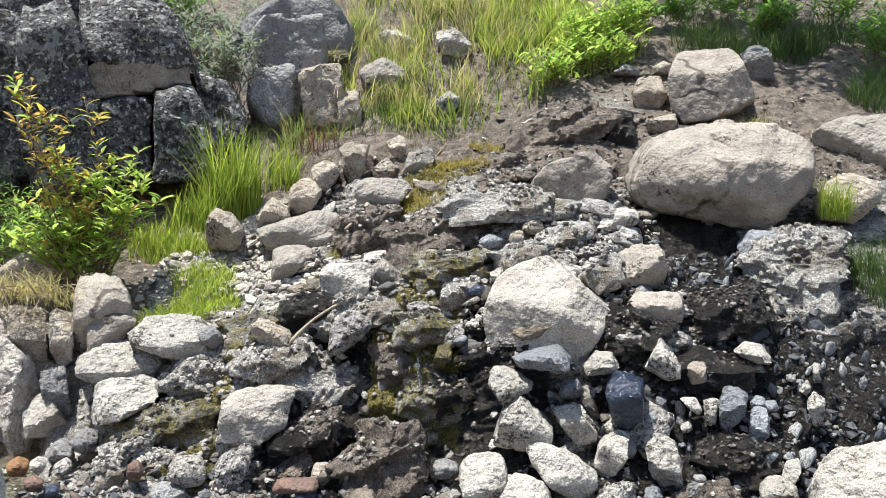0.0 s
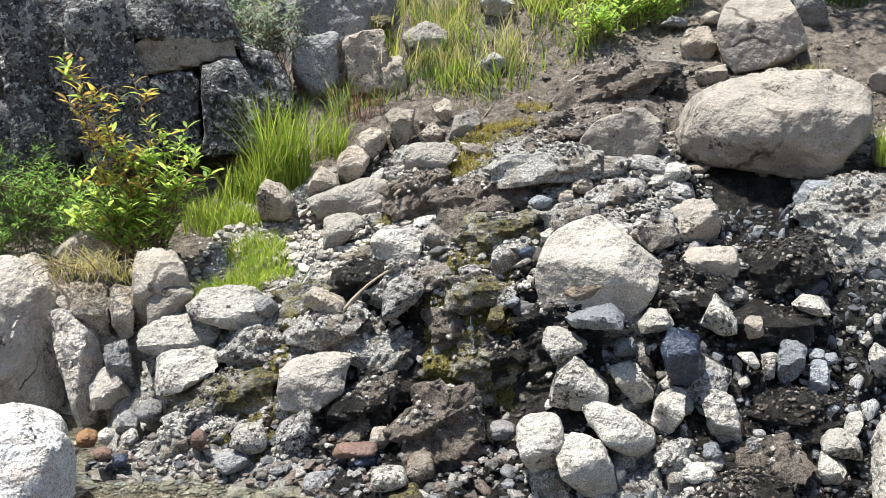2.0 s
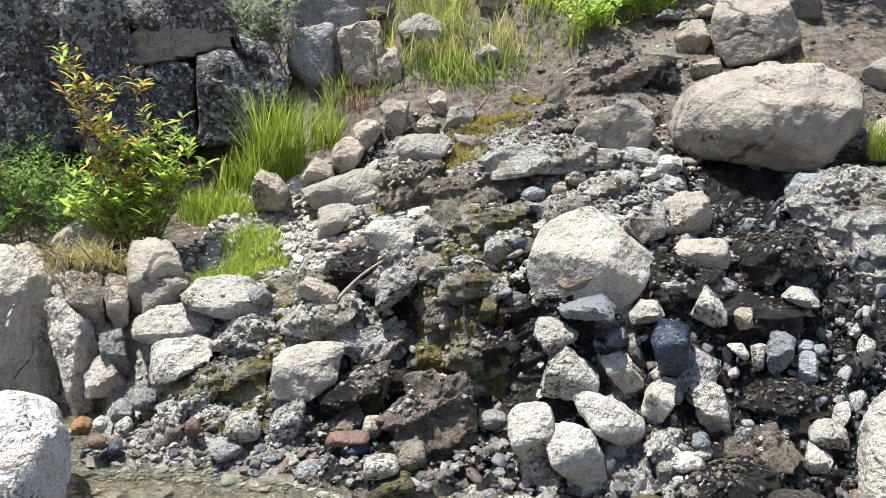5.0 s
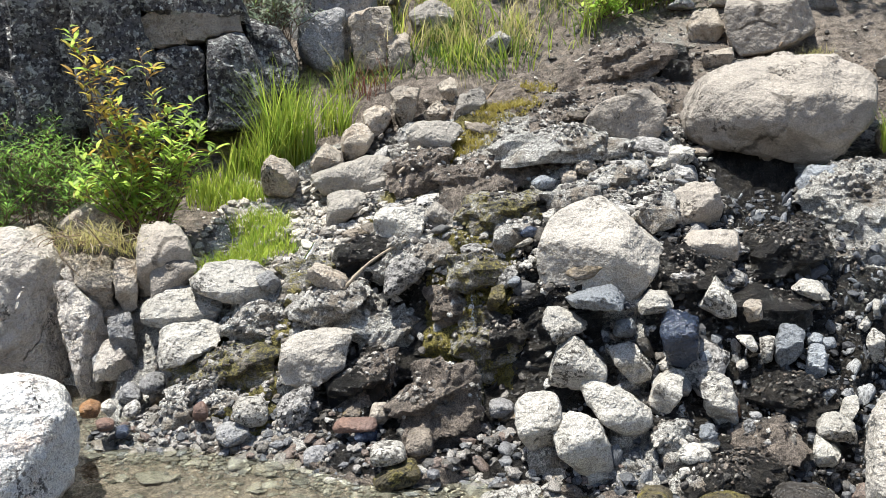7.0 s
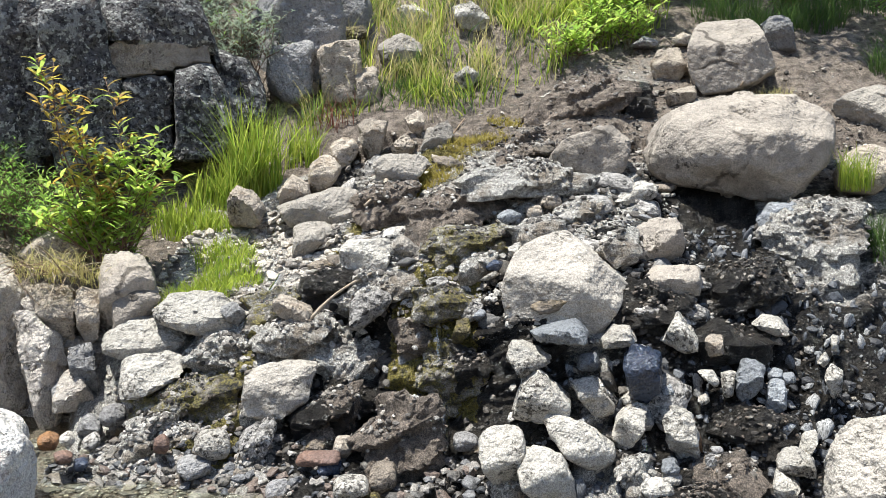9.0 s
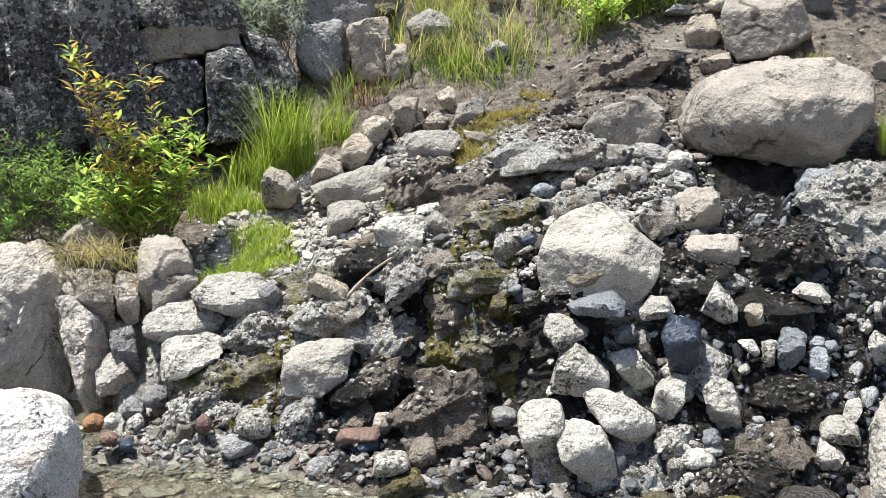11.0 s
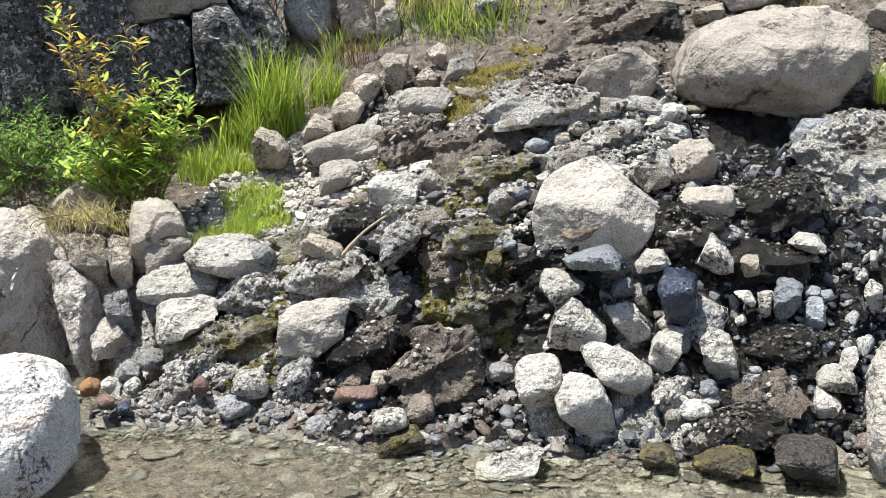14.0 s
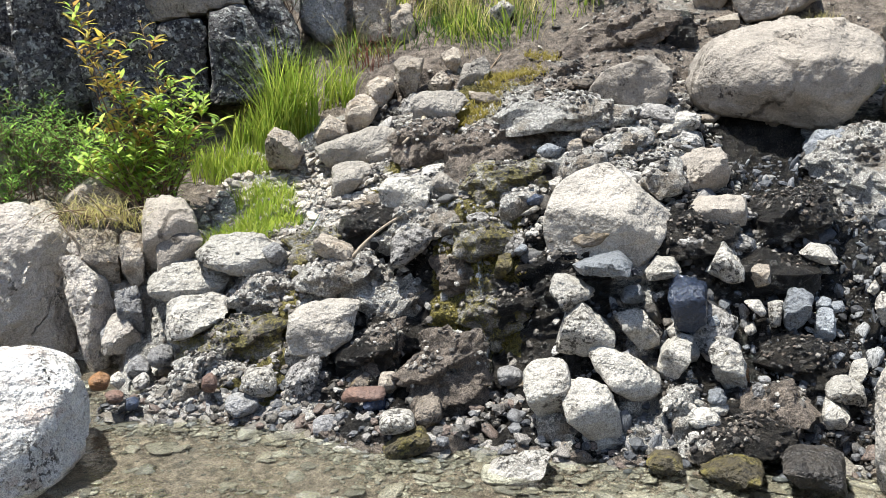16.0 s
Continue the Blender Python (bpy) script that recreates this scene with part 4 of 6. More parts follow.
rock("rock", (1.004, 5.494, 1.338), -10.4, ((-105, 0.087), (-73, 0.052), (-15, 0.111), (77, 0.077), (112, 0.058), (151, 0.085)), 0.12, 101, "P", "pale sun-bleached rock on the mound")
rock("rock", (1.055, 4.694, 0.942), -12.7, ((-120, 0.064), (-105, 0.056), (-86, 0.073), (4, 0.136), (94, 0.065), (126, 0.090)), 0.14, 102, "Q", "light cream-tan rock at the lip of the wet wall")
rock("ledge", (0.393, 5.581, 1.374), -4.0, ((-136, 0.299), (-85, 0.069), (-13, 0.399), (77, 0.136), (89, 0.095), (110, 0.153)), 0.25, 103, "S", "crusted black-speckled pale ledge across the mound's top")
rock("cobble", (0.503, 5.386, 1.287), -5.3, ((-108, 0.045), (-58, 0.050), (25, 0.058), (102, 0.041), (162, 0.060)), 0.06, 104, "T", "warm tan weathered cobble on the mound")
rock("cobble", (0.403, 5.330, 1.228), -4.3, ((-166, 0.045), (-83, 0.043), (6, 0.048), (104, 0.036)), 0.05, 105, "T", "warm tan weathered cobble on the mound")
rock("cobble", (0.264, 5.231, 1.205), -2.9, ((-160, 0.068), (-89, 0.041), (-53, 0.037), (69, 0.036), (121, 0.041)), 0.06, 106, "B", "bluish-grey damp cobble on the mound")
rock("cobble", (0.456, 5.205, 1.185), -5.0, ((-143, 0.054), (-70, 0.035), (21, 0.057), (115, 0.026)), 0.06, 107, "B", "bluish-grey damp cobble on the mound")
rock("rock", (-0.458, 4.800, 0.739), 5.5, ((-178, 0.107), (-90, 0.100), (-52, 0.050), (-32, 0.063), (30, 0.120), (107, 0.073), (156, 0.093)), 0.1, 108, "S", "crusted black-speckled pale rock on the front of the spring mound")
rock("cobble", (0.171, 4.775, 0.981), -2.1, ((-150, 0.045), (-83, 0.028), (-28, 0.035), (73, 0.029), (131, 0.026)), 0.04, 109, "W", "dark blue-grey wet cobble on the mound")
rock("cobble", (0.151, 4.728, 0.935), -1.8, ((-83, 0.026), (-66, 0.016), (25, 0.054), (123, 0.008)), 0.03, 110, "P", "pale sun-bleached cobble on the mound")
rock("mossy_rock", (0.010, 4.572, 0.680), -0.1, ((-75, 0.060), (-34, 0.040), (10, 0.050), (118, 0.049), (167, 0.031)), 0.06, 111, "M", "moss-stained brown mossy rock in the trickle")
rock("cobble", (0.098, 4.592, 0.757), -1.2, ((-131, 0.032), (-41, 0.022), (37, 0.033), (135, 0.018)), 0.03, 112, "B", "bluish-grey damp cobble in the trickle")
rock("ledge", (-0.086, 4.753, 0.787), 1.0, ((-159, 0.148), (-88, 0.076), (-16, 0.151), (47, 0.127), (95, 0.072), (146, 0.141)), 0.12, 113, "M", "moss-stained brown ledge at the lip of the small fall")
rock("muddy_rock", (-0.640, 4.520, 0.262), 8.4, ((-147, 0.177), (-97, 0.200), (-34, 0.120), (-3, 0.150), (120, 0.050), (135, 0.064)), 0.14, 114, "N", "brown mud-coated slab leaning in the dark recess", ((-0.8, 0.7, 0.07), (0.9, 0.1, 0.10), (0.0, 0.1, 0.12)), 40)
rock("muddy_rock", (-0.250, 4.270, 0.215), 3.4, ((-167, 0.174), (-115, 0.220), (-39, 0.204), (4, 0.166), (110, 0.172), (146, 0.147)), 0.18, 115, "N", "brown mud-coated slab below the small fall", ((-0.5, 0.55, 0.13), (0.35, 0.1, 0.14), (0.1, -0.1, 0.16)), 40)
# mossy ledge given the black mud colour to stand in for the overhang's shade
rock("ledge", (-0.659, 4.541, 0.244), 8.3, ((-165, 0.167), (-80, 0.139), (-35, 0.109), (5, 0.166), (117, 0.077), (142, 0.100)), 0.14, 116, "D", "mossy ledge coloured black for shade in the dark recess")
rock("rock", (-0.941, 4.331, 0.177), 12.3, ((-166, 0.083), (-73, 0.085), (-28, 0.059), (12, 0.089), (102, 0.090), (140, 0.059)), 0.08, 117, "S", "crusted black-speckled pale rock at the water's edge")
rock("cobble", (-1.144, 4.296, 0.158), 14.9, ((-128, 0.060), (-83, 0.068), (-18, 0.085), (25, 0.081), (92, 0.064), (148, 0.072)), 0.1, 118, "P", "pale sun-bleached cobble at the water's edge")
rock("cobble", (-1.211, 4.215, 0.072), 16.0, ((-133, 0.052), (-84, 0.042), (4, 0.079), (79, 0.044), (130, 0.055)), 0.09, 119, "G", "grey weathered cobble at the water's edge")
rock("cobble", (-1.789, 4.749, 0.147), 20.6, ((-148, 0.059), (-83, 0.046), (1, 0.067), (68, 0.050), (134, 0.045)), 0.08, 120, "G", "grey weathered cobble at the water's edge")
rock("cobble", (-1.914, 4.280, 0.157), 24.1, ((-166, 0.049), (-96, 0.044), (-20, 0.044), (59, 0.040), (128, 0.034)), 0.06, 121, "O", "orange-stained cobble at the water's edge")
rock("cobble", (-1.908, 4.476, 0.100), 23.1, ((-138, 0.028), (-36, 0.034), (32, 0.033), (132, 0.028)), 0.06, 122, "P", "pale sun-bleached cobble at the water's edge")
rock("cobble", (-2.176, 4.793, -0.121), 24.4, ((-173, 0.045), (-93, 0.040), (-17, 0.039), (65, 0.035), (148, 0.039)), 0.05, 123, "P", "pale sun-bleached cobble at the water's edge")
rock("cobble", (-1.801, 4.180, 0.112), 23.3, ((-163, 0.038), (-91, 0.024), (-19, 0.040), (66, 0.025), (108, 0.027)), 0.05, 124, "R", "dull red-brown cobble at the water's edge")
rock("cobble", (-1.735, 4.222, 0.066), 22.3, ((-89, 0.026), (-24, 0.030), (43, 0.028), (108, 0.025), (178, 0.034)), 0.05, 125, "W", "dark blue-grey wet cobble at the water's edge")
rock("rock", (-1.904, 4.735, 0.097), 21.9, ((-139, 0.064), (-67, 0.045), (17, 0.057), (53, 0.051), (146, 0.040)), 0.07, 126, "G", "grey weathered rock at the water's edge")
rock("cobble", (-1.814, 4.541, 0.076), 21.8, ((-131, 0.037), (-48, 0.032), (35, 0.041), (128, 0.024)), 0.07, 127, "S", "crusted black-speckled pale cobble at the water's edge")
rock("ledge", (-1.528, 4.371, 0.110), 19.3, ((-174, 0.075), (-85, 0.071), (-52, 0.058), (18, 0.067), (105, 0.065), (150, 0.063)), 0.1, 128, "S", "crusted black-speckled pale ledge in the trickle's outflow")
rock("cobble", (-1.384, 4.297, 0.154), 17.9, ((-96, 0.048), (-23, 0.038), (29, 0.033), (127, 0.031), (175, 0.036)), 0.06, 129, "R", "dull red-brown cobble at the water's edge")
rock("cobble", (-0.786, 4.054, 0.030), 11.0, ((-177, 0.053), (-113, 0.046), (-58, 0.039), (14, 0.050), (88, 0.047), (130, 0.049)), 0.07, 130, "G", "grey weathered cobble at the water's edge")
rock("long_cobble", (-0.628, 4.174, 0.141), 8.6, ((-124, 0.081), (-78, 0.020), (25, 0.101), (94, 0.032), (139, 0.067)), 0.06, 131, "R", "dull red-brown long cobble at the water's edge")
rock("cobble", (-0.577, 4.177, 0.105), 7.9, ((-155, 0.048), (-98, 0.030), (0, 0.055), (75, 0.032), (125, 0.037)), 0.06, 132, "W", "dark blue-grey wet cobble at the water's edge")
rock("cobble", (-0.527, 4.275, 0.172), 7.0, ((-104, 0.049), (-32, 0.048), (12, 0.047), (94, 0.051), (167, 0.040)), 0.06, 133, "T", "warm tan weathered cobble at the water's edge")
rock("cobble", (-0.442, 3.901, 0.111), 6.5, ((-165, 0.078), (-93, 0.042), (-69, 0.032), (28, 0.070), (89, 0.041), (135, 0.058)), 0.1, 134, "P", "pale sun-bleached cobble at the water's edge")
rock("cobble", (-0.317, 4.044, 0.118), 4.5, ((-116, 0.058), (-67, 0.055), (10, 0.058), (80, 0.057), (138, 0.061), (175, 0.061)), 0.1, 135, "N", "brown mud-coated cobble below the small fall")
rock("mossy_rock", (-0.396, 3.853, 0.044), 5.9, ((-129, 0.086), (-80, 0.048), (-42, 0.072), (35, 0.086), (110, 0.034), (129, 0.041)), 0.1, 136, "M", "moss-stained brown mossy rock awash in the pool")
rock("cobble", (0.046, 4.282, 0.214), -0.6, ((-168, 0.057), (-91, 0.038), (-20, 0.056), (66, 0.032), (111, 0.039)), 0.08, 137, "G", "grey weathered cobble below the small fall")
rock("boulder", (0.200, 4.000, 0.255), -2.9, ((-168, 0.095), (-141, 0.105), (-73, 0.17), (-5, 0.099), (21, 0.121), (103, 0.140), (148, 0.110)), 0.13, 138, "P", "pale rounded boulder at the pool's edge", (), 9)
rock("boulder", (0.388, 3.880, 0.196), -5.7, ((-174, 0.126), (-139, 0.094), (-129, 0.103), (-58, 0.204), (11, 0.107), (26, 0.097), (83, 0.184), (127, 0.183)), 0.13, 139, "P", "pale rounded boulder leaning at the pool's edge", (), 11)
rock("boulder", (0.518, 4.020, 0.311), -7.3, ((-144, 0.072), (-129, 0.059), (-88, 0.121), (-21, 0.184), (56, 0.081), (76, 0.085), (118, 0.159)), 0.13, 140, "P", "pale pitted boulder lying aslant at the pool's edge", (), 9)
rock("boulder", (0.428, 3.900, 0.058), -6.3, ((-172, 0.066), (-127, 0.051), (-93, 0.058), (-10, 0.073), (71, 0.033)), 0.09, 141, "P", "pale sun-bleached boulder at the pool's edge")
rock("long_rock", (0.066, 3.662, -0.014), -1.0, ((-156, 0.147), (-113, 0.112), (-62, 0.066), (-51, 0.063), (-25, 0.098), (70, 0.118), (113, 0.066), (141, 0.085)), 0.1, 142, "P", "pale sun-bleached long rock lying in the pool")
rock("ledge", (0.254, 3.980, 0.079), -3.7, ((-175, 0.087), (-155, 0.090), (-89, 0.083), (-23, 0.097), (35, 0.063), (94, 0.082)), 0.12, 143, "S", "crusted black-speckled pale ledge at the pool's edge")
rock("boulder", (-2.170, 3.560, 0.165), 31.5, ((-106, 0.420), (-81, 0.380), (-25, 0.432), (9, 0.468), (54, 0.400), (83, 0.306), (172, 0.427)), 0.42, 144, "V", "white-topped dark-stained boulder standing in the pool", ((0.1, 1.25, 0.30), (-0.1, 0.15, 0.41), (0.7, 0.3, 0.43), (0.2, -0.2, 0.46)), 18)
rock("rock", (-3.080, 5.109, 0.054), 31.1, ((-146, 0.085), (-97, 0.044), (-7, 0.100), (63, 0.038), (121, 0.045)), 0.1, 145, "P", "pale sun-bleached rock on the pool's far bank")
rock("rock", (-2.876, 5.121, 0.050), 29.3, ((-159, 0.072), (-94, 0.037), (21, 0.062), (100, 0.025)), 0.1, 146, "P", "pale sun-bleached rock on the pool's far bank")
rock("mossy_rock", (0.662, 3.693, 0.032), -10.2, ((-110, 0.034), (-57, 0.040), (46, 0.054), (98, 0.039), (135, 0.048)), 0.08, 147, "M", "moss-stained brown mossy rock awash in the pool")
rock("mossy_rock", (0.907, 3.625, 0.040), -14.1, ((-95, 0.040), (-65, 0.053), (47, 0.094), (77, 0.055), (110, 0.036), (120, 0.042)), 0.1, 148, "M", "moss-stained brown mossy rock awash in the pool")
rock("ledge", (0.842, 3.817, 0.057), -12.4, ((-121, 0.064), (-66, 0.038), (1, 0.103), (90, 0.048), (141, 0.074)), 0.1, 149, "S", "crusted black-speckled pale ledge at the pool's edge")
rock("cobble", (0.854, 3.868, 0.160), -12.5, ((-146, 0.059), (-103, 0.042), (-57, 0.060), (32, 0.060), (82, 0.047), (122, 0.057)), 0.07, 150, "P", "pale sun-bleached cobble at the pool's edge")
rock("cobble", (0.909, 3.904, 0.233), -13.1, ((-105, 0.017), (-23, 0.039), (64, 0.023), (131, 0.024)), 0.05, 151, "B", "bluish-grey damp cobble at the pool's edge")
rock("cobble", (0.914, 3.891, 0.199), -13.2, ((-154, 0.045), (-86, 0.027), (-23, 0.041), (66, 0.024), (125, 0.023)), 0.05, 152, "P", "pale sun-bleached cobble at the pool's edge")
rock("cobble", (0.997, 3.877, 0.149), -14.4, ((-159, 0.029), (-123, 0.018), (-53, 0.035), (36, 0.026), (84, 0.026)), 0.04, 153, "P", "pale sun-bleached cobble at the pool's edge")
rock("rock", (1.211, 3.562, 0.068), -18.8, ((-133, 0.059), (-95, 0.051), (11, 0.105), (86, 0.066), (121, 0.091)), 0.15, 154, "D", "wet black mud-covered rock awash in the pool")
rock("cliff_block", (-2.876, 7.500, 2.183), 21.0, ((-88, 0.834), (3, 1.101), (27, 0.997), (93, 0.860), (180, 1.026)), 0.5, 155, "C", "dark lichen-spotted grey cliff block behind the cliff front")
rock("cliff_block", (-3.636, 6.550, 2.012), 29.0, ((-92, 0.389), (-2, 0.592), (90, 0.70), (173, 0.504)), 0.3, 156, "C", "dark lichen-spotted grey cliff block forming the cliff's outer face")
rock("cliff_block", (-1.221, 7.900, 2.392), 8.8, ((-176, 0.488), (-88, 0.615), (2, 0.506), (52, 0.571), (113, 0.539)), 0.4, 157, "G", "grey weathered cliff block at the back of the cliff")
rock("bank_rock", (-2.308, 5.360, 0.347), 23.3, ((-169, 0.154), (-99, 0.421), (-7, 0.247), (0, 0.250), (88, 0.427)), 0.22, 158, "T", "warm tan weathered bank rock packed into the pool bank")
rock("crag", (-0.487, 4.898, 0.442), 5.7, ((-159, 0.229), (-96, 0.116), (-69, 0.150), (1, 0.270), (79, 0.116), (104, 0.128)), 0.2, 159, "S", "crusted black-speckled pale crag on the front of the spring mound")
rock("crag", (-0.018, 4.635, 0.443), 0.2, ((-176, 0.167), (-148, 0.166), (-76, 0.282), (-1, 0.188), (33, 0.231), (88, 0.288)), 0.16, 160, "M", "moss-stained brown crag under the small fall")
rock("crag", (-0.495, 4.762, 0.281), 5.9, ((-172, 0.162), (-110, 0.130), (-52, 0.103), (32, 0.163), (90, 0.134)), 0.16, 161, "D", "wet black mud-covered crag in the dark recess")
rock("crag", (-0.731, 4.929, 0.506), 8.4, ((-128, 0.252), (-91, 0.111), (-74, 0.123), (46, 0.266), (88, 0.117), (107, 0.102)), 0.2, 162, "S", "crusted black-speckled pale crag along the shoulder of the mound")
rock("crag", (-0.704, 5.049, 0.813), 7.9, ((-104, 0.154), (-46, 0.100), (32, 0.122), (124, 0.102), (178, 0.138)), 0.14, 163, "D", "wet black mud-covered crag in the wet hollow")
rock("crag", (-0.440, 5.043, 0.802), 5.0, ((-154, 0.270), (-65, 0.071), (28, 0.269), (106, 0.113), (124, 0.109)), 0.2, 164, "S", "crusted black-speckled pale crag along the shoulder of the mound")
rock("crag", (-0.211, 4.777, 0.592), 2.5, ((-158, 0.106), (-72, 0.096), (21, 0.120), (99, 0.107)), 0.12, 165, "N", "brown mud-coated crag above the small fall")
rock("crag", (-0.024, 5.480, 1.176), 0.3, ((-174, 0.286), (-71, 0.093), (-60, 0.072), (64, 0.210), (106, 0.154)), 0.22, 166, "N", "brown mud-coated crag on the brown bank of the mound")
rock("crag", (-0.459, 5.785, 1.206), 4.5, ((-111, 0.142), (-70, 0.131), (12, 0.180), (104, 0.104), (177, 0.193)), 0.2, 167, "N", "brown mud-coated crag on the brown bank of the mound")
rock("crag", (0.041, 5.090, 1.035), -0.5, ((-134, 0.177), (-78, 0.102), (21, 0.185), (98, 0.108), (166, 0.205)), 0.18, 168, "M", "moss-stained brown crag on the wet mound")
rock("crag", (0.096, 4.925, 0.945), -1.1, ((-179, 0.090), (-87, 0.103), (-5, 0.080), (111, 0.070)), 0.14, 169, "S", "crusted black-speckled pale crag on the wet mound")
rock("crag", (0.669, 5.348, 1.212), -7.1, ((-157, 0.129), (-74, 0.072), (18, 0.146), (100, 0.081)), 0.16, 170, "S", "crusted black-speckled pale crag on the mound's top")
rock("crag", (0.400, 5.083, 1.133), -4.5, ((-145, 0.116), (-75, 0.042), (28, 0.136), (100, 0.047)), 0.14, 171, "S", "crusted black-speckled pale crag on the mound's top")
rock("crag", (0.865, 6.950, 1.883), -7.1, ((-162, 0.415), (-66, 0.119), (-63, 0.118), (28, 0.404), (84, 0.284), (127, 0.222)), 0.3, 172, "N", "brown mud-coated crag on the crumbling crest of the mound")
rock("crag", (1.214, 6.846, 1.926), -10.1, ((-152, 0.081), (-75, 0.114), (17, 0.120), (93, 0.119)), 0.16, 173, "D", "wet black mud-covered crag on the crumbling crest of the mound")
rock("crag", (0.410, 6.383, 1.552), -3.7, ((-165, 0.215), (-77, 0.105), (-19, 0.168), (79, 0.161), (117, 0.100)), 0.2, 174, "N", "brown mud-coated crag on the crumbling crest of the mound")
rock("crag", (0.946, 4.563, 0.785), -11.7, ((-172, 0.179), (-83, 0.128), (-26, 0.122), (87, 0.128)), 0.14, 175, "D", "wet black mud-covered crag in the mud wall")
rock("crag", (1.436, 4.827, 0.896), -16.6, ((-164, 0.162), (-80, 0.120), (5, 0.189), (93, 0.132)), 0.16, 176, "D", "wet black mud-covered crag in the mud wall")
rock("crag", (0.110, 4.584, 0.502), -1.4, ((-174, 0.116), (-88, 0.305), (-6, 0.115), (8, 0.135), (94, 0.301), (160, 0.143)), 0.1, 177, "D", "wet black mud-covered crag beside the small fall")
rock("crag", (1.334, 4.533, 0.657), -16.4, ((-171, 0.163), (-85, 0.120), (-17, 0.162), (77, 0.071)), 0.14, 178, "D", "wet black mud-covered crag in the mud wall")
rock("crag", (1.344, 4.219, 0.295), -17.7, ((-87, 0.118), (-3, 0.177), (88, 0.105), (177, 0.181)), 0.16, 179, "D", "wet black mud-covered crag in the mud wall")
rock("crag", (-1.393, 4.705, 0.238), 16.5, ((-154, 0.230), (-105, 0.142), (-69, 0.180), (7, 0.263), (93, 0.131), (112, 0.116)), 0.16, 180, "M", "moss-stained brown crag beside the mossy trickle")
rock("crag", (-1.404, 4.498, 0.119), 17.3, ((-147, 0.126), (-97, 0.073), (-13, 0.180), (77, 0.080), (94, 0.073)), 0.12, 181, "S", "crusted black-speckled pale crag at the water's edge")
rock("crag", (-1.008, 5.098, 0.658), 11.2, ((-174, 0.143), (-84, 0.155), (-8, 0.142), (52, 0.157), (117, 0.142)), 0.12, 182, "M", "moss-stained brown crag in the wet gully")
rock("slab_rock", (-2.402, 5.296, 0.570), 24.4, ((-142, 0.034), (-120, 0.061), (-19, 0.189), (43, 0.052), (85, 0.136)), 0.14, 184, "X", "cracked pale sunlit slab rock wedged into the bank")
rock("rusty_rock", (1.065, 4.094, 0.296), -14.6, ((-162, 0.028), (-34, 0.087), (12, 0.021), (44, 0.062), (180, 0.041)), 0.05, 185, "O", "orange-stained rusty rock leaning on the pillar rock")
rock("rock", (0.865, 4.205, 0.361), -11.6, ((-173, 0.031), (-102, 0.035), (-24, 0.031), (30, 0.027), (124, 0.029)), 0.09, 186, "P", "pale sun-bleached rock set in the mud wall")
rock("rock", (0.966, 4.258, 0.482), -12.8, ((-166, 0.028), (-95, 0.033), (-20, 0.033), (34, 0.026), (112, 0.031)), 0.06, 187, "B", "bluish-grey damp rock beneath a dark wet rock")
rock("rock", (1.124, 4.231, 0.456), -14.9, ((-154, 0.024), (-68, 0.016), (33, 0.019), (122, 0.016)), 0.05, 188, "P", "pale sun-bleached rock set in the mud wall")
rock("long_rock", (0.688, 4.263, 0.519), -9.2, ((-145, 0.016), (-67, 0.053), (26, 0.027), (101, 0.049)), 0.05, 189, "D", "wet black mud-covered long rock set in the mud wall")
rock("cobble", (0.924, 3.975, 0.228), -13.1, ((-152, 0.026), (-61, 0.019), (31, 0.031), (105, 0.024)), 0.05, 190, "B", "bluish-grey damp cobble at the foot of the mud wall")
rock("cobble", (1.114, 3.969, 0.253), -15.7, ((-161, 0.038), (-96, 0.025), (-39, 0.035), (55, 0.024), (112, 0.028)), 0.05, 191, "G", "grey weathered cobble at the foot of the mud wall")
rock("cobble", (1.133, 4.009, 0.286), -15.8, ((-138, 0.016), (-76, 0.013), (41, 0.020), (97, 0.014)), 0.04, 192, "G", "grey weathered cobble at the foot of the mud wall")
rock("cobble", (-1.777, 4.748, 0.154), 20.5, ((-180, 0.061), (-111, 0.053), (-62, 0.049), (1, 0.061), (72, 0.054), (114, 0.051)), 0.09, 193, "G", "grey weathered cobble at the pool's edge")
rock("cobble", (-1.749, 4.736, 0.099), 20.3, ((-170, 0.046), (-97, 0.039), (-38, 0.039), (49, 0.035), (104, 0.035)), 0.07, 194, "N", "brown mud-coated cobble at the pool's edge")
rock("rock", (-0.947, 4.335, 0.193), 12.3, ((-78, 0.084), (-38, 0.057), (-3, 0.087), (34, 0.120), (138, 0.018), (158, 0.044)), 0.1, 195, "S", "crusted black-speckled pale rock beside the mossy trickle")
rock("long_rock", (-0.629, 4.984, 0.789), 7.2, ((-109, 0.177), (-60, 0.045), (-51, 0.037), (27, 0.210), (117, 0.048), (130, 0.023)), 0.06, 196, "S", "crusted black-speckled pale long rock along the shoulder of the mound")
rock("ledge", (0.329, 3.958, 0.066), -4.8, ((-174, 0.138), (-98, 0.125), (-68, 0.114), (21, 0.110), (79, 0.098), (156, 0.149)), 0.12, 197, "S", "crusted black-speckled pale ledge at the pool's edge")
rock("crag", (0.817, 3.953, 0.154), -11.7, ((-157, 0.082), (-79, 0.112), (8, 0.087), (47, 0.070), (136, 0.099)), 0.12, 198, "S", "crusted black-speckled pale crag at the foot of the mud wall")
rock("ledge", (1.001, 3.809, 0.100), -14.7, ((-158, 0.199), (-82, 0.076), (-13, 0.208), (68, 0.106), (102, 0.074)), 0.12, 199, "D", "wet black mud-covered ledge at the pool's edge")
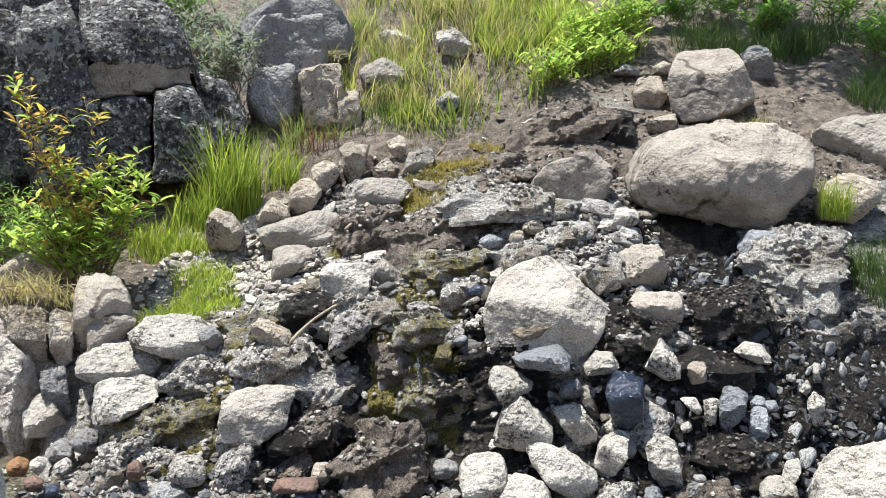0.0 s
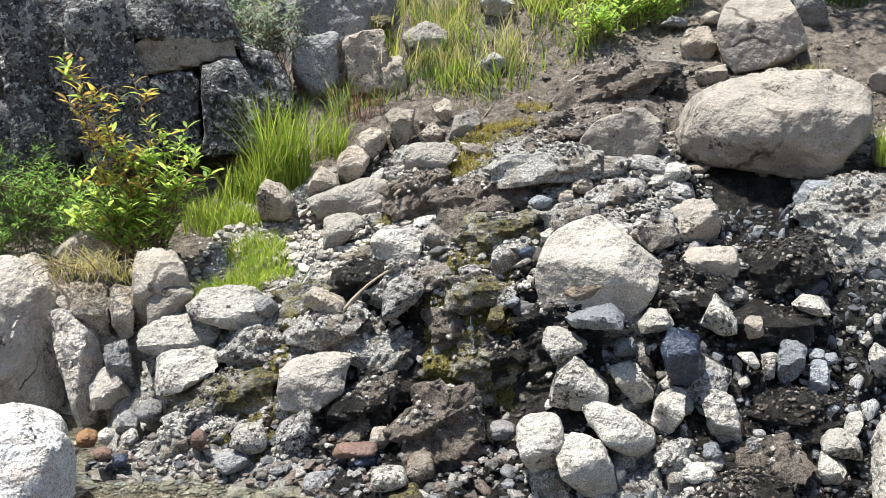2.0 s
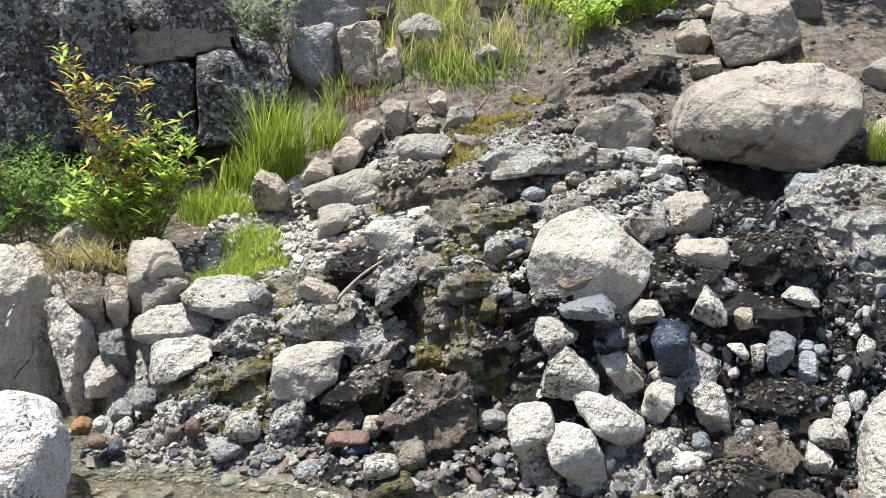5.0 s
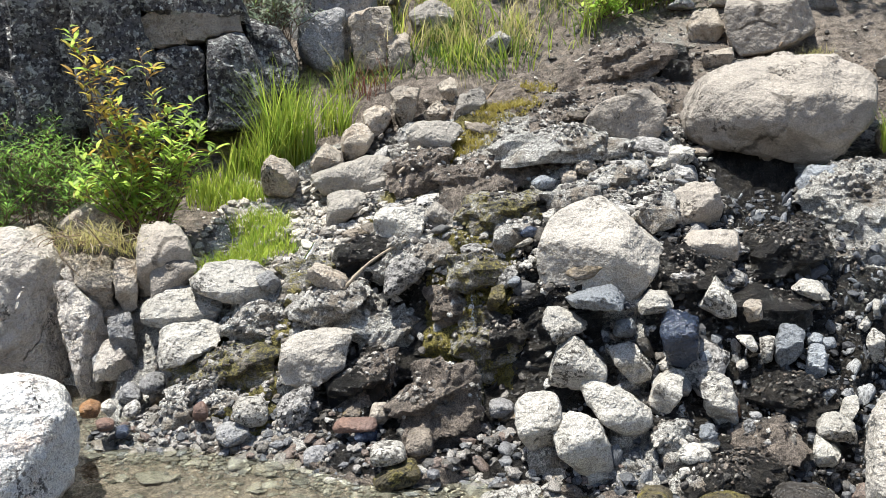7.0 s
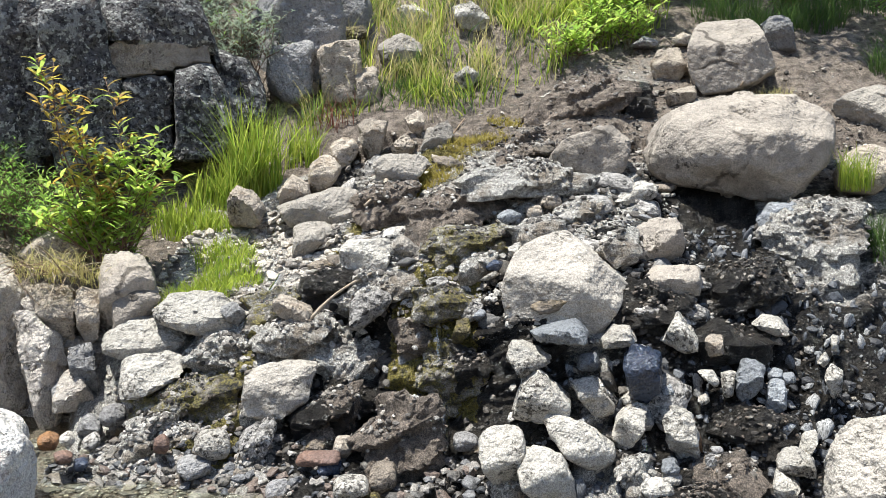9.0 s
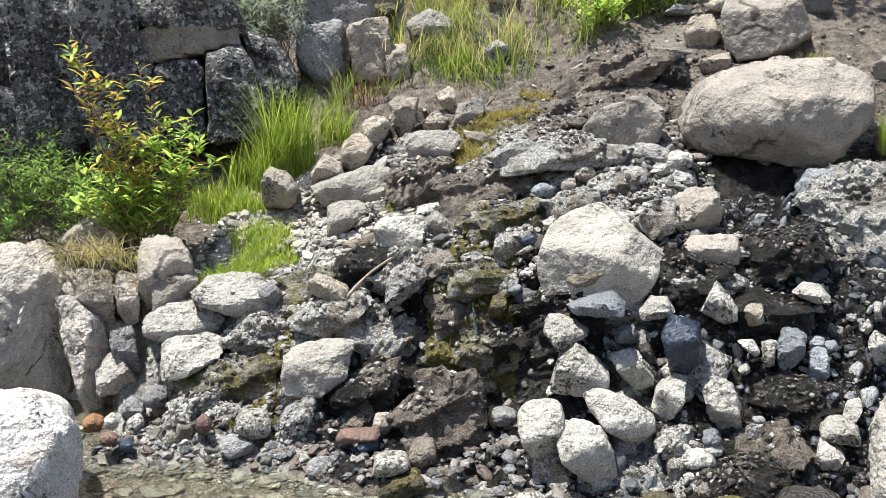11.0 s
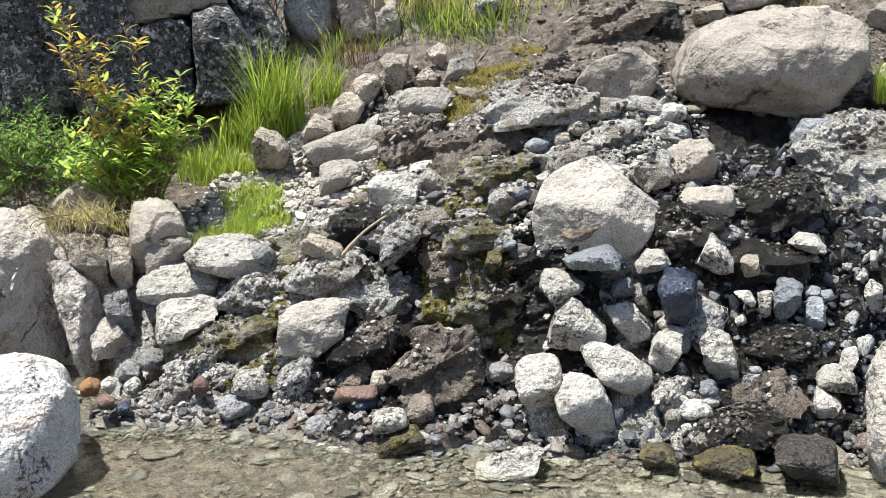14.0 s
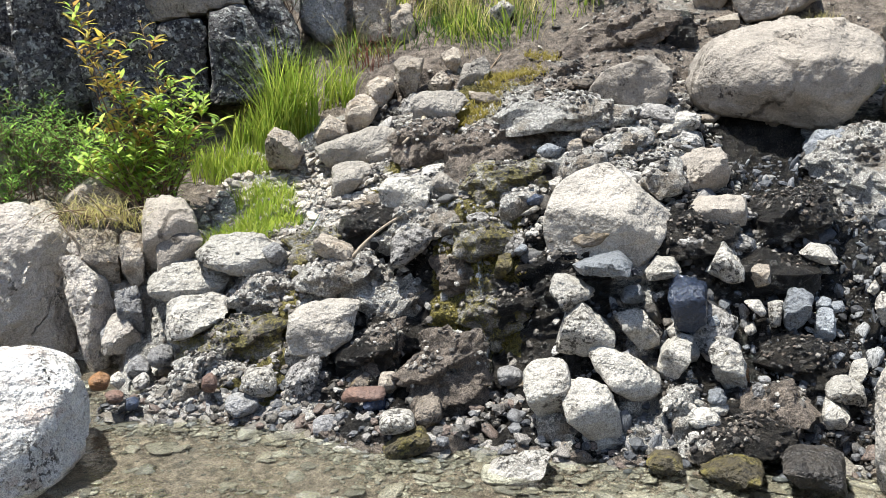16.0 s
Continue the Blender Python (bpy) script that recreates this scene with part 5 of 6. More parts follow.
rock("crag", (1.172, 3.943, 0.196), -16.5, ((-167, 0.126), (-89, 0.083), (-27, 0.122), (44, 0.096), (108, 0.078)), 0.12, 200, "N", "brown mud-coated crag at the foot of the mud wall")
rock("pointed_rock", (-2.088, 4.992, 0.220), 22.7, ((-177, 0.106), (-97, 0.106), (-63, 0.115), (13, 0.087), (33, 0.073), (106, 0.097), (151, 0.077)), 0.14, 201, "X", "cracked pale sunlit pointed rock at the edge of the pool")
rock("cliff_block", (-0.956, 7.270, 2.150), 7.5, ((-172, 0.150), (-82, 0.241), (7, 0.155), (101, 0.200)), 0.22, 203, "T", "warm tan weathered cliff block at the back of the cliff")


# ---- small stones ----
STONE_SHAPES = []
for k in range(14):
    rng = random.Random(400 + k)
    wide, tall = rng.uniform(0.8, 1.25), rng.uniform(0.5, 0.85)
    cut = [(a + rng.uniform(-18, 18), (wide if abs(math.cos(radians(a))) > 0.6 else tall) * rng.uniform(0.85, 1.1)) for a in range(0, 360, 51)]
    STONE_SHAPES.append((cut, rng.uniform(0.6, 0.95)))


def stone_mesh(k, level):
    cut, deep = STONE_SHAPES[k]
    return rock_shape(cut, deep, 500 + k, level, 24.0, 1.1, 6)


def pick_crags(count, seed, muddy):
    """Places on the tops and fronts of the crags, the muddy or the crusted ones."""
    rng = np.random.default_rng(seed)
    skin, up, mud = np.concatenate(CRAG_SKIN), np.concatenate(CRAG_UP), np.concatenate(CRAG_MUD)
    w = np.clip(up[:, 2] + 0.25, 0, 1) * (up[:, 1] < 0.5) * (mud if muddy else (1 - mud) ** 2)
    k = rng.choice(len(skin), size=count, replace=False, p=w / w.sum())
    return skin[k], up[k]


def pick(where, count, seed):
    """Places on the ground, at random, by the weight that where() gives each."""
    rng = np.random.default_rng(seed)
    w = np.array([where(*p) for p in SOIL])
    k = rng.choice(len(SOIL), size=count, replace=bool((w > 0).sum() < 3 * count), p=w / w.sum())
    spread = np.where(SOIL[k][:, 1:2] < 3.5, 0.03, 0.006)
    return SOIL[k] + rng.normal(0, 1, (count, 3)) * spread * (1, 1, 0), SOIL_UP[k]


def pebble_material(key, name, tones, wet=0.7):
    """Loose stones: each island takes one of the tones, with grains on it."""
    m, nt, bsdf = material(name, wet)
    own = nt.nodes.new("ShaderNodeObjectInfo").outputs["Random"]
    rnd = nt.nodes.new("ShaderNodeNewGeometry").outputs["Random Per Island"]
    fr = node(nt, "ShaderNodeMath")
    fr.operation = "FRACT"
    nt.links.new(plus(nt, rnd, own), fr.inputs[0])
    cr = nt.nodes.new("ShaderNodeValToRGB")
    cr.color_ramp.interpolation = "CONSTANT"
    while len(cr.color_ramp.elements) < len(tones):
        cr.color_ramp.elements.new(0.5)
    for k, (e, c) in enumerate(zip(cr.color_ramp.elements, tones)):
        e.position = k / len(tones)
        e.color = (*c, 1)
    nt.links.new(fr.outputs[0], cr.inputs[0])
    co = nt.nodes.new("ShaderNodeTexCoord").outputs["Object"]
    g = noise_at(nt, co, 90.0, 3, 0.65)
    dark = nt.nodes.new("ShaderNodeHueSaturation")
    dark.inputs["Value"].default_value = 0.4
    nt.links.new(cr.outputs[0], dark.inputs["Color"])
    nt.links.new(gritty(nt, blend(nt, ramp(nt, g, 0.45, 0.66), cr.outputs[0], dark.outputs[0]), co), bsdf.inputs["Base Color"])
    bumped(nt, bsdf, g, 0.5, 0.008)
    MATS[key] = m


pebble_material("pebble_dry", "dry_gravel", ((0.62, 0.56, 0.475), (0.46, 0.415, 0.35), (0.30, 0.27, 0.235), (0.50, 0.435, 0.355), (0.22, 0.19, 0.16), (0.38, 0.335, 0.28)))
pebble_material("pebble_crust", "crusted_pebbles", ((0.42, 0.39, 0.35), (0.14, 0.12, 0.10), (0.26, 0.235, 0.2), (0.07, 0.06, 0.05), (0.33, 0.3, 0.27), (0.1, 0.095, 0.09), (0.17, 0.14, 0.11)))
pebble_material("pebble_chip", "crusted_chips", ((0.55, 0.515, 0.46), (0.17, 0.15, 0.13), (0.36, 0.335, 0.295), (0.07, 0.06, 0.052), (0.44, 0.405, 0.355), (0.24, 0.215, 0.185), (0.11, 0.095, 0.08)))
pebble_material("pebble_wall", "stones_in_mud", ((0.24, 0.24, 0.24), (0.06, 0.063, 0.07), (0.13, 0.135, 0.145), (0.03, 0.03, 0.033), (0.28, 0.27, 0.255), (0.08, 0.085, 0.095), (0.045, 0.045, 0.05)), 0.6)
pebble_material("pebble_sliver", "slivers_in_mud", ((0.38, 0.375, 0.365), (0.09, 0.095, 0.105), (0.22, 0.222, 0.228), (0.045, 0.05, 0.058), (0.28, 0.265, 0.25), (0.13, 0.135, 0.145)), 0.65)
pebble_material("pebble_shore", "shore_pebbles", ((0.26, 0.235, 0.21), (0.10, 0.09, 0.08), (0.17, 0.125, 0.1), (0.16, 0.158, 0.16), (0.34, 0.315, 0.28), (0.065, 0.068, 0.075), (0.13, 0.115, 0.095)), 0.55)
pebble_material("pebble_bed", "stream_bed_pebbles", ((0.17, 0.15, 0.12), (0.11, 0.097, 0.078), (0.22, 0.20, 0.165), (0.075, 0.068, 0.054), (0.15, 0.135, 0.11), (0.18, 0.155, 0.12)), 0.5)


def settle(p, up, size, rng, flat=0.6, tall=1.0):
    """A stone's pose: turned at random, laid along the ground, sunk by a third; a tall one stands upright."""
    axis = Vector(up).lerp(Vector((0, 0, 1)), 0.35).normalized()
    if tall > 1:
        lean = pose(0, 0, 0, rng.uniform(-25, 15), rng.uniform(-32, 26), rng.uniform(0, 360))
        s = Matrix.Diagonal((size * rng.uniform(0.45, 0.75), size * rng.uniform(0.4, 0.7), size * rng.uniform(0.9, tall), 1))
        return Matrix.Translation(Vector(p) + Vector(up) * size * 0.15) @ lean @ s
    q = axis.to_track_quat("Z", "Y").to_matrix().to_4x4() @ pose(0, 0, 0, rng.uniform(-25, 25), rng.uniform(-25, 25), rng.uniform(0, 360))
    s = Matrix.Diagonal((size * rng.uniform(0.8, 1.25), size * rng.uniform(0.8, 1.2), size * flat * rng.uniform(0.75, 1.2), 1))
    return Matrix.Translation(Vector(p) + axis * size * 0.22) @ q @ s


def loose_stones(where, count, low, high, mat, seed, label, level=1, tall=1.0, flat=0.6):
    """Uncounted small stones as one body."""
    rng = random.Random(seed)
    places, ups = pick(where, count, seed) if where else pick_crags(count, seed, mat == "pebble_mud")
    shapes = [(np.array(v), f) for v, f in (stone_mesh(k, level) for k in range(len(STONE_SHAPES)))]
    verts, faces, base = [], [], 0
    for p, up in zip(places, ups):
        v, f = shapes[rng.randrange(len(shapes))]
        m = np.array(settle(p, up, low + (high - low) * rng.random() ** 2.2, rng, flat, tall))
        verts.append(v @ m[:3, :3].T + m[:3, 3])
        faces += [(a + base, b + base, c + base) for a, b, c in f]
        base += len(v)
    ob = mesh_object("pebbles", np.concatenate(verts).tolist(), faces, mat, smooth=False)
    tagged(ob, label, "pebbles", kind="stuff")


def single_stones(where, count, low, high, mat, seed, label, group, name="stone", tall=1.0, flat=0.6):
    """Stones that can be told apart: objects of their own on shared meshes."""
    rng = random.Random(seed)
    places, ups = pick(where, count, seed)
    data = []
    for k in range(len(STONE_SHAPES)):
        v, f = stone_mesh(k, 3)
        v = [tuple(0.05 * c for c in q) for q in v]
        me = bpy.data.meshes.new(name)
        me.from_pydata(v, [], f)
        me.polygons.foreach_set("use_smooth", [True] * len(me.polygons))
        me.materials.append(MATS[mat])
        data.append(me)
    for p, up in zip(places, ups):
        ob = new(name, rng.choice(data))
        ob.matrix_world = settle(p, up, low + (high - low) * rng.random() ** 1.8, rng, flat, tall) @ Matrix.Scale(20.0, 4)
        tagged(ob, label, name.split("_")[-1], group)


def gully(x, y, z):
    return 1.0 if -1.75 < x < -0.75 and 5.0 < y < 5.95 else 0.15 if -1.9 < x < 0.0 and 4.9 < y < 6.6 else 0.0


def mound(x, y, z):
    if not (-0.9 < x < 1.25 and 4.2 < y < 6.3 and z > 0.12):
        return 0.0
    return 1.0 if z > 0.7 else 0.12


def wall(x, y, z):
    if not (0.35 < x < 3.0 and 3.75 < y < 5.5 and z > 0.03):
        return 0.0
    return 1.3 if x > 1.2 else 0.7


def shore(x, y, z):
    return 1.0 if -2.6 < x < 2.4 and -0.03 < z < 0.14 and 3.5 < y < (5 if x > -1.6 else 4.45) else 0.0


def bed(x, y, z):
    return (7.0 if y < 3.5 else 1.0) if z < 0.0 and 2.7 < y < 4.9 and -2.9 < x < 2.6 else 0.0


def upper(x, y, z):
    return 1.0 if 0.1 < x < 3.4 and 5.9 < y < 8.0 else 0.0


def runnel(x, y, z):
    return 1.0 if -1.9 < x < -0.7 and 4.1 < y < 4.95 and z > 0.0 else 0.0


loose_stones(gully, 1500, 0.010, 0.05, "pebble_dry", 1, "dry grey and tan gravel filling the gully")
loose_stones(mound, 3600, 0.005, 0.036, "pebble_chip", 2, "crusted black and white pebbles over the wet mound")
loose_stones(wall, 1500, 0.006, 0.04, "pebble_wall", 3, "grey and white pebbles stuck in black mud")
loose_stones(wall, 650, 0.008, 0.04, "pebble_sliver", 23, "pale slivers of stone stuck upright in black mud", 1, 2.2)
loose_stones(shore, 1500, 0.010, 0.045, "pebble_shore", 4, "mixed wet pebbles along the pool's edge")
loose_stones(bed, 11000, 0.006, 0.028, "pebble_bed", 5, "brown pebbles on the bed of the pool")
loose_stones(bed, 900, 0.02, 0.07, "pebble_bed", 25, "flat brown stones strewn over the pool bed", 1, 1.0, 0.26)
loose_stones(upper, 350, 0.006, 0.03, "pebble_dry", 6, "gravel and clods on the dry upper slope")
pebble_material("pebble_mud", "crumbs_of_mud", ((0.06, 0.047, 0.036), (0.11, 0.085, 0.065), (0.035, 0.028, 0.022), (0.17, 0.135, 0.105), (0.08, 0.07, 0.06), (0.28, 0.25, 0.21)), 0.7)
loose_stones(mound, 2600, 0.004, 0.022, "pebble_mud", 8, "crumbs of mud and grit over the mound")
loose_stones(wall, 1600, 0.004, 0.02, "pebble_mud", 9, "crumbs of black mud on the wall")
loose_stones(upper, 1800, 0.005, 0.03, "pebble_mud", 17, "brown earth clods on the crest of the mound")
loose_stones(None, 3600, 0.004, 0.03, "pebble_chip", 18, "crusted grit and chips lying on the crags")
loose_stones(None, 3400, 0.003, 0.02, "pebble_mud", 19, "dark crumbs and chips lying on the crags")
loose_stones(runnel, 1100, 0.008, 0.035, "pebble_crust", 7, "crusted pebbles round the mossy runnel")
single_stones(mound, 24, 0.06, 0.13, "S", 10, "black-speckled crusted lump on the wet mound", "lumps of the mound", "crust_lump")
single_stones(mound, 18, 0.05, 0.12, "N", 16, "brown mud-coated lump on the wet mound", "lumps of the mound", "mud_lump")
single_stones(mound, 45, 0.03, 0.07, "pebble_crust", 11, "crusted grey stone on the wet mound", "stones on the mound")
single_stones(wall, 70, 0.03, 0.06, "pebble_sliver", 22, "pale upright sliver of stone stuck in black mud", "stones of the mud wall", tall=2.1)
single_stones(wall, 40, 0.025, 0.06, "pebble_wall", 12, "pale grey stone stuck in black mud", "stones of the mud wall")
single_stones(shore, 40, 0.025, 0.06, "pebble_shore", 13, "wet stone at the pool's edge", "stones along the shore")
single_stones(gully, 45, 0.03, 0.065, "pebble_dry", 14, "dry grey stone in the gully", "stones of the gully")
single_stones(bed, 60, 0.03, 0.08, "pebble_bed", 15, "flat brown stone on the pool bed", "stones on the pool bed", flat=0.28)


# ---- plants ----
def tube(points, radii, sides=5):
    """A tapering round stem through points."""
    verts, faces = [], []
    for k, (p, r) in enumerate(zip(points, radii)):
        ahead = (Vector(points[min(k + 1, len(points) - 1)]) - Vector(points[max(k - 1, 0)])).normalized()
        q = ahead.to_track_quat("Z", "Y")
        for s in range(sides):
            a = 2 * math.pi * s / sides
            verts.append(tuple(Vector(p) + q @ Vector((math.cos(a) * r, math.sin(a) * r, 0))))
    for k in range(len(points) - 1):
        for s in range(sides):
            t = (s + 1) % sides
            faces.append((k * sides + s, k * sides + t, (k + 1) * sides + t, (k + 1) * sides + s))
    faces.append(tuple(range(sides))[::-1])
    faces.append(tuple((len(points) - 1) * sides + s for s in range(sides)))
    return verts, faces


def blades(roots, rng, height, width, lean=0.5, sweep=(0.0, 0.0)):
    """Grass blades: curved, tapering, folded along the middle."""
    verts, faces = [], []
    for root in roots:
        h = height * rng.uniform(0.55, 1.15)
        az = rng.uniform(0, 2 * math.pi)
        side = Vector((math.cos(az), math.sin(az), 0))
        out = Vector((rng.gauss(0, 1), rng.gauss(0, 1), 0)) * lean * 0.5 + Vector((*sweep, 0))
        w = width * rng.uniform(0.6, 1.3)
        b = len(verts)
        for k in range(5):
            u = k / 4
            c = Vector(root) + Vector((0, 0, h * (u - 0.28 * u * u * out.length))) + out * h * u ** 1.9
            ww = w * (1 - u) ** 0.7 * (0.75 + 0.5 * u)
            if k < 4:
                verts += [tuple(c - side * ww), tuple(c + side * ww)]
            else:
                verts.append(tuple(c))
        for k in range(3):
            faces.append((b + 2 * k, b + 2 * k + 1, b + 2 * k + 3, b + 2 * k + 2))
        faces.append((b + 6, b + 7, b + 8))
    return verts, faces


def grass_tuft(x, y, radius, height, count, mat, seed, label, width=0.0035, lean=0.55, sink=0.02, z=None):
    rng = random.Random(seed)
    roots = []
    for k in range(count):
        a, r = rng.uniform(0, 2 * math.pi), radius * math.sqrt(rng.random())
        px, py = x + r * math.cos(a), y + 0.6 * r * math.sin(a)
        roots.append((px, py, (soil_height(px, py) if z is None else z + 0.25 * radius * rng.uniform(-1, 1)) - sink))
    v, f = blades(roots, rng, height, width, lean)
    return tagged(mesh_object("grass_tuft", v, f, mat), label, "grass", "grass tufts")


def leaf_shape(length, width, fold=0.25):
    """A lance-shaped leaf from the origin along +y, folded at the midrib."""
    rows = ((0.0, 0.08), (0.25, 0.8), (0.5, 1.0), (0.75, 0.65))
    v = []
    for u, w in rows:
        z = -0.35 * length * u * u
        v += [(-width * w, u * length, z + fold * width * w), (0, u * length, z), (width * w, u * length, z + fold * width * w)]
    v.append((0, length, -0.35 * length))
    f = []
    for k in range(3):
        b = 3 * k
        f += [(b, b + 1, b + 4, b + 3), (b + 1, b + 2, b + 5, b + 4)]
    f += [(9, 10, 12), (10, 11, 12)]
    return v, f


def leaf_data(length, width, mat):
    v, f = leaf_shape(length, width)
    me = bpy.data.meshes.new("leaf")
    me.from_pydata(v, [], f)
    me.polygons.foreach_set("use_smooth", [True] * len(me.polygons))
    me.materials.append(MATS[mat])
    return me


def bent(base, tip, rng, sag=0.12, steps=6):
    base, tip = Vector(base), Vector(tip)
    wob = Vector((rng.uniform(-1, 1), rng.uniform(-1, 1), rng.uniform(-0.3, 1))) * (tip - base).length * sag
    return [tuple(base.lerp(tip, u) + wob * math.sin(math.pi * u)) for u in (k / steps for k in range(steps + 1))]


def leaves_along(points, count, rng, start=0.25, spread=0.9):
    """Poses of leaves on a stem, pointing out and up."""
    out = []
    for k in range(count):
        u = start + (1 - start) * (k + rng.random()) / count
        s = u * (len(points) - 1)
        i = min(int(s), len(points) - 2)
        p = Vector(points[i]).lerp(Vector(points[i + 1]), s - i)
        a = k * 2.4 + rng.uniform(-0.5, 0.5)
        d = Vector((math.cos(a) * spread, math.sin(a) * spread, rng.uniform(0.3, 1.3))).normalized()
        q = d.to_track_quat("Y", "Z").to_matrix().to_4x4() @ pose(0, 0, 0, 0, rng.uniform(-40, 40), 0)
        out.append(Matrix.Translation(p) @ q @ Matrix.Scale(rng.uniform(0.65, 1.25), 4))
    return out


def leafy_shrub(name, base, tips, leaf_mats, sizes, per_stem, seed, label, category, singles=0, thick=0.007):
    """Stems from one root, twigs off them, leaves along both. The first leaves are objects of their own."""
    rng = random.Random(seed)
    thing = new(name)
    thing.matrix_world = pose(*base)
    tagged(thing, label, category)
    data = [leaf_data(*sizes, m) for m in leaf_mats]
    rest = {m: ([], []) for m in leaf_mats}
    made = 0
    for tip, tone in tips:
        local = Vector(tip) - Vector(base)
        foot = Vector((rng.uniform(-0.09, 0.09), rng.uniform(-0.05, 0.05), -0.04))
        pts = bent(foot, local, rng)
        v, f = tube(pts, [thick * (1 - 0.8 * k / 6) for k in range(7)])
        stem = mesh_object("stem", v, f, "bark")
        stem.parent = thing
        lines = [pts]
        for k in range(4):
            i = rng.randrange(2, 6)
            p = Vector(pts[i])
            lines.append(bent(p, p + Vector((rng.uniform(-0.2, 0.2), rng.uniform(-0.15, 0.15), rng.uniform(0.04, 0.2))), rng, 0.1))
        for n, line in enumerate(lines):
            if n:
                tv, tf = tube(line, [0.003 - 0.0003 * k for k in range(7)], 4)
                twig = mesh_object("twig", tv, tf, "bark")
                twig.parent = thing
            for m in leaves_along(line, per_stem if n == 0 else per_stem // 2, rng, 0.3 if n == 0 else 0.15):
                j = tone if rng.random() < (0.9 if tone == 0 else 0.55) else rng.randrange(len(data))
                if made < singles:
                    ob = new("leaf", data[j])
                    ob.parent = thing
                    ob.matrix_local = m
                    made += 1
                else:
                    lv, lf = leaf_shape(*sizes)
                    vs, fs = rest[leaf_mats[j]]
                    b = len(vs)
                    vs += [tuple(m @ Vector(q)) for q in lv]
                    fs += [tuple(q + b for q in face) for face in lf]
    for mname, (vs, fs) in rest.items():
        if vs:
            ob = mesh_object("foliage", vs, fs, mname)
            ob.parent = thing
            ob["kind"] = "stuff"
    return thing


rng = random.Random(77)
base = (-2.0, 5.48, soil_height(-2.0, 5.48))
tips = [((-1.97 + rng.uniform(-0.34, 0.30), 5.45 + rng.uniform(-0.2, 0.2), base[2] + rng.uniform(0.3, 0.85)), 0) for k in range(17)]
tips += [((-2.42 + rng.uniform(-0.24, 0.14), 5.42 + rng.uniform(-0.15, 0.1), base[2] + rng.uniform(0.25, 0.6)), 0) for k in range(6)]
tips += [((-2.24 + rng.uniform(-0.2, 0.16), 5.45 + rng.uniform(-0.1, 0.1), base[2] + rng.uniform(0.75, 1.3)), 1) for k in range(7)]
leafy_shrub("willow_shrub", base, tips, ("willow", "willow_yellow"), (0.085, 0.0105), 20, 31, "bushy willow shrub with green and yellowing narrow leaves", "shrub", 260)

for k, (x, y, h) in enumerate(((-2.95, 5.75, .46), (-2.75, 5.7, .48), (-2.6, 5.85, .42), (-3.12, 5.7, .5), (-3.3, 5.75, .46), (-2.45, 5.8, .34), (-2.85, 5.95, .55), (-3.1, 6.0, .55), (-3.35, 5.95, .5), (-2.55, 5.65, .3), (-3.0, 5.6, .34))):
    b = (x, y, soil_height(x, y))
    r = random.Random(90 + k)
    t = [((x + r.uniform(-0.14, 0.14), y + r.uniform(-0.12, 0.08), b[2] + h * r.uniform(0.7, 1.1)), 0) for i in range(6)]
    leafy_shrub("leafy_herb", b, t, ("herb", "grass_dark"), (0.055, 0.004), 22, 120 + k, "dark green narrow-leaved herb at the cliff foot", "plant", 0, 0.003)

for k, (x, y, h) in enumerate(((-1.95, 7.05, .5), (-1.75, 7.0, .55), (-1.6, 7.1, .5))):
    b = (x, y, soil_height(x, y) + 0.25)
    r = random.Random(190 + k)
    t = [((x + r.uniform(-0.2, 0.2), y + r.uniform(-0.15, 0.1), b[2] + h * r.uniform(0.6, 1.15)), 0) for i in range(9)]
    leafy_shrub("silvery_shrub", b, t, ("silver", "herb"), (0.05, 0.006), 20, 150 + k, "pale silvery-green bush growing on the cliff ledge", "shrub", 0, 0.004)

# tall bright grass below the cliff
for k, (x, y, r, h, n) in enumerate(((-1.42, 6.2, .13, .70, 230), (-1.30, 6.22, .10, .56, 130), (-1.52, 6.15, .10, .44, 110), (-1.1, 6.45, .12, .34, 120), (-1.66, 6.2, .12, .3, 160))):
    grass_tuft(x, y, r, h, n, "grass", 10 + k, "tall bright green grass clump below the cliff", 0.0055, 0.5)
for k, (x, y, r, h, n) in enumerate(((-1.72, 5.95, .16, .15, 340), (-1.55, 5.9, .12, .13, 240), (-1.85, 6.05, .16, .2, 260))):
    grass_tuft(x, y, r, h, n, "grass", 20 + k, "short yellow-green grass beside the willow", 0.004)
for k, (x, y, r, h, n) in enumerate(((-1.58, 5.17, .13, .17, 460), (-1.44, 5.24, .15, .13, 400), (-1.36, 5.40, .18, .13, 420), (-1.42, 5.60, .18, .14, 420), (-1.24, 5.30, .12, .10, 200))):
    grass_tuft(x, y, r, h, n, "grass", 26 + k, "low fresh grass at the edge of the gravel", 0.004, 0.8)
grass_tuft(2.28, 5.55, .10, .24, 190, "grass", 31, "small green grass tuft beside the perched boulder", 0.0035, z=1.42)
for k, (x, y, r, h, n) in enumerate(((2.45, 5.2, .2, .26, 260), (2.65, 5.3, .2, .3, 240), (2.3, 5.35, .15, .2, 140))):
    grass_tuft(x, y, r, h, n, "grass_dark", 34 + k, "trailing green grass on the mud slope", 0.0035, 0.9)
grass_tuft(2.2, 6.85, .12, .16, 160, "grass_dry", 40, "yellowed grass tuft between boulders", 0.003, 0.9)
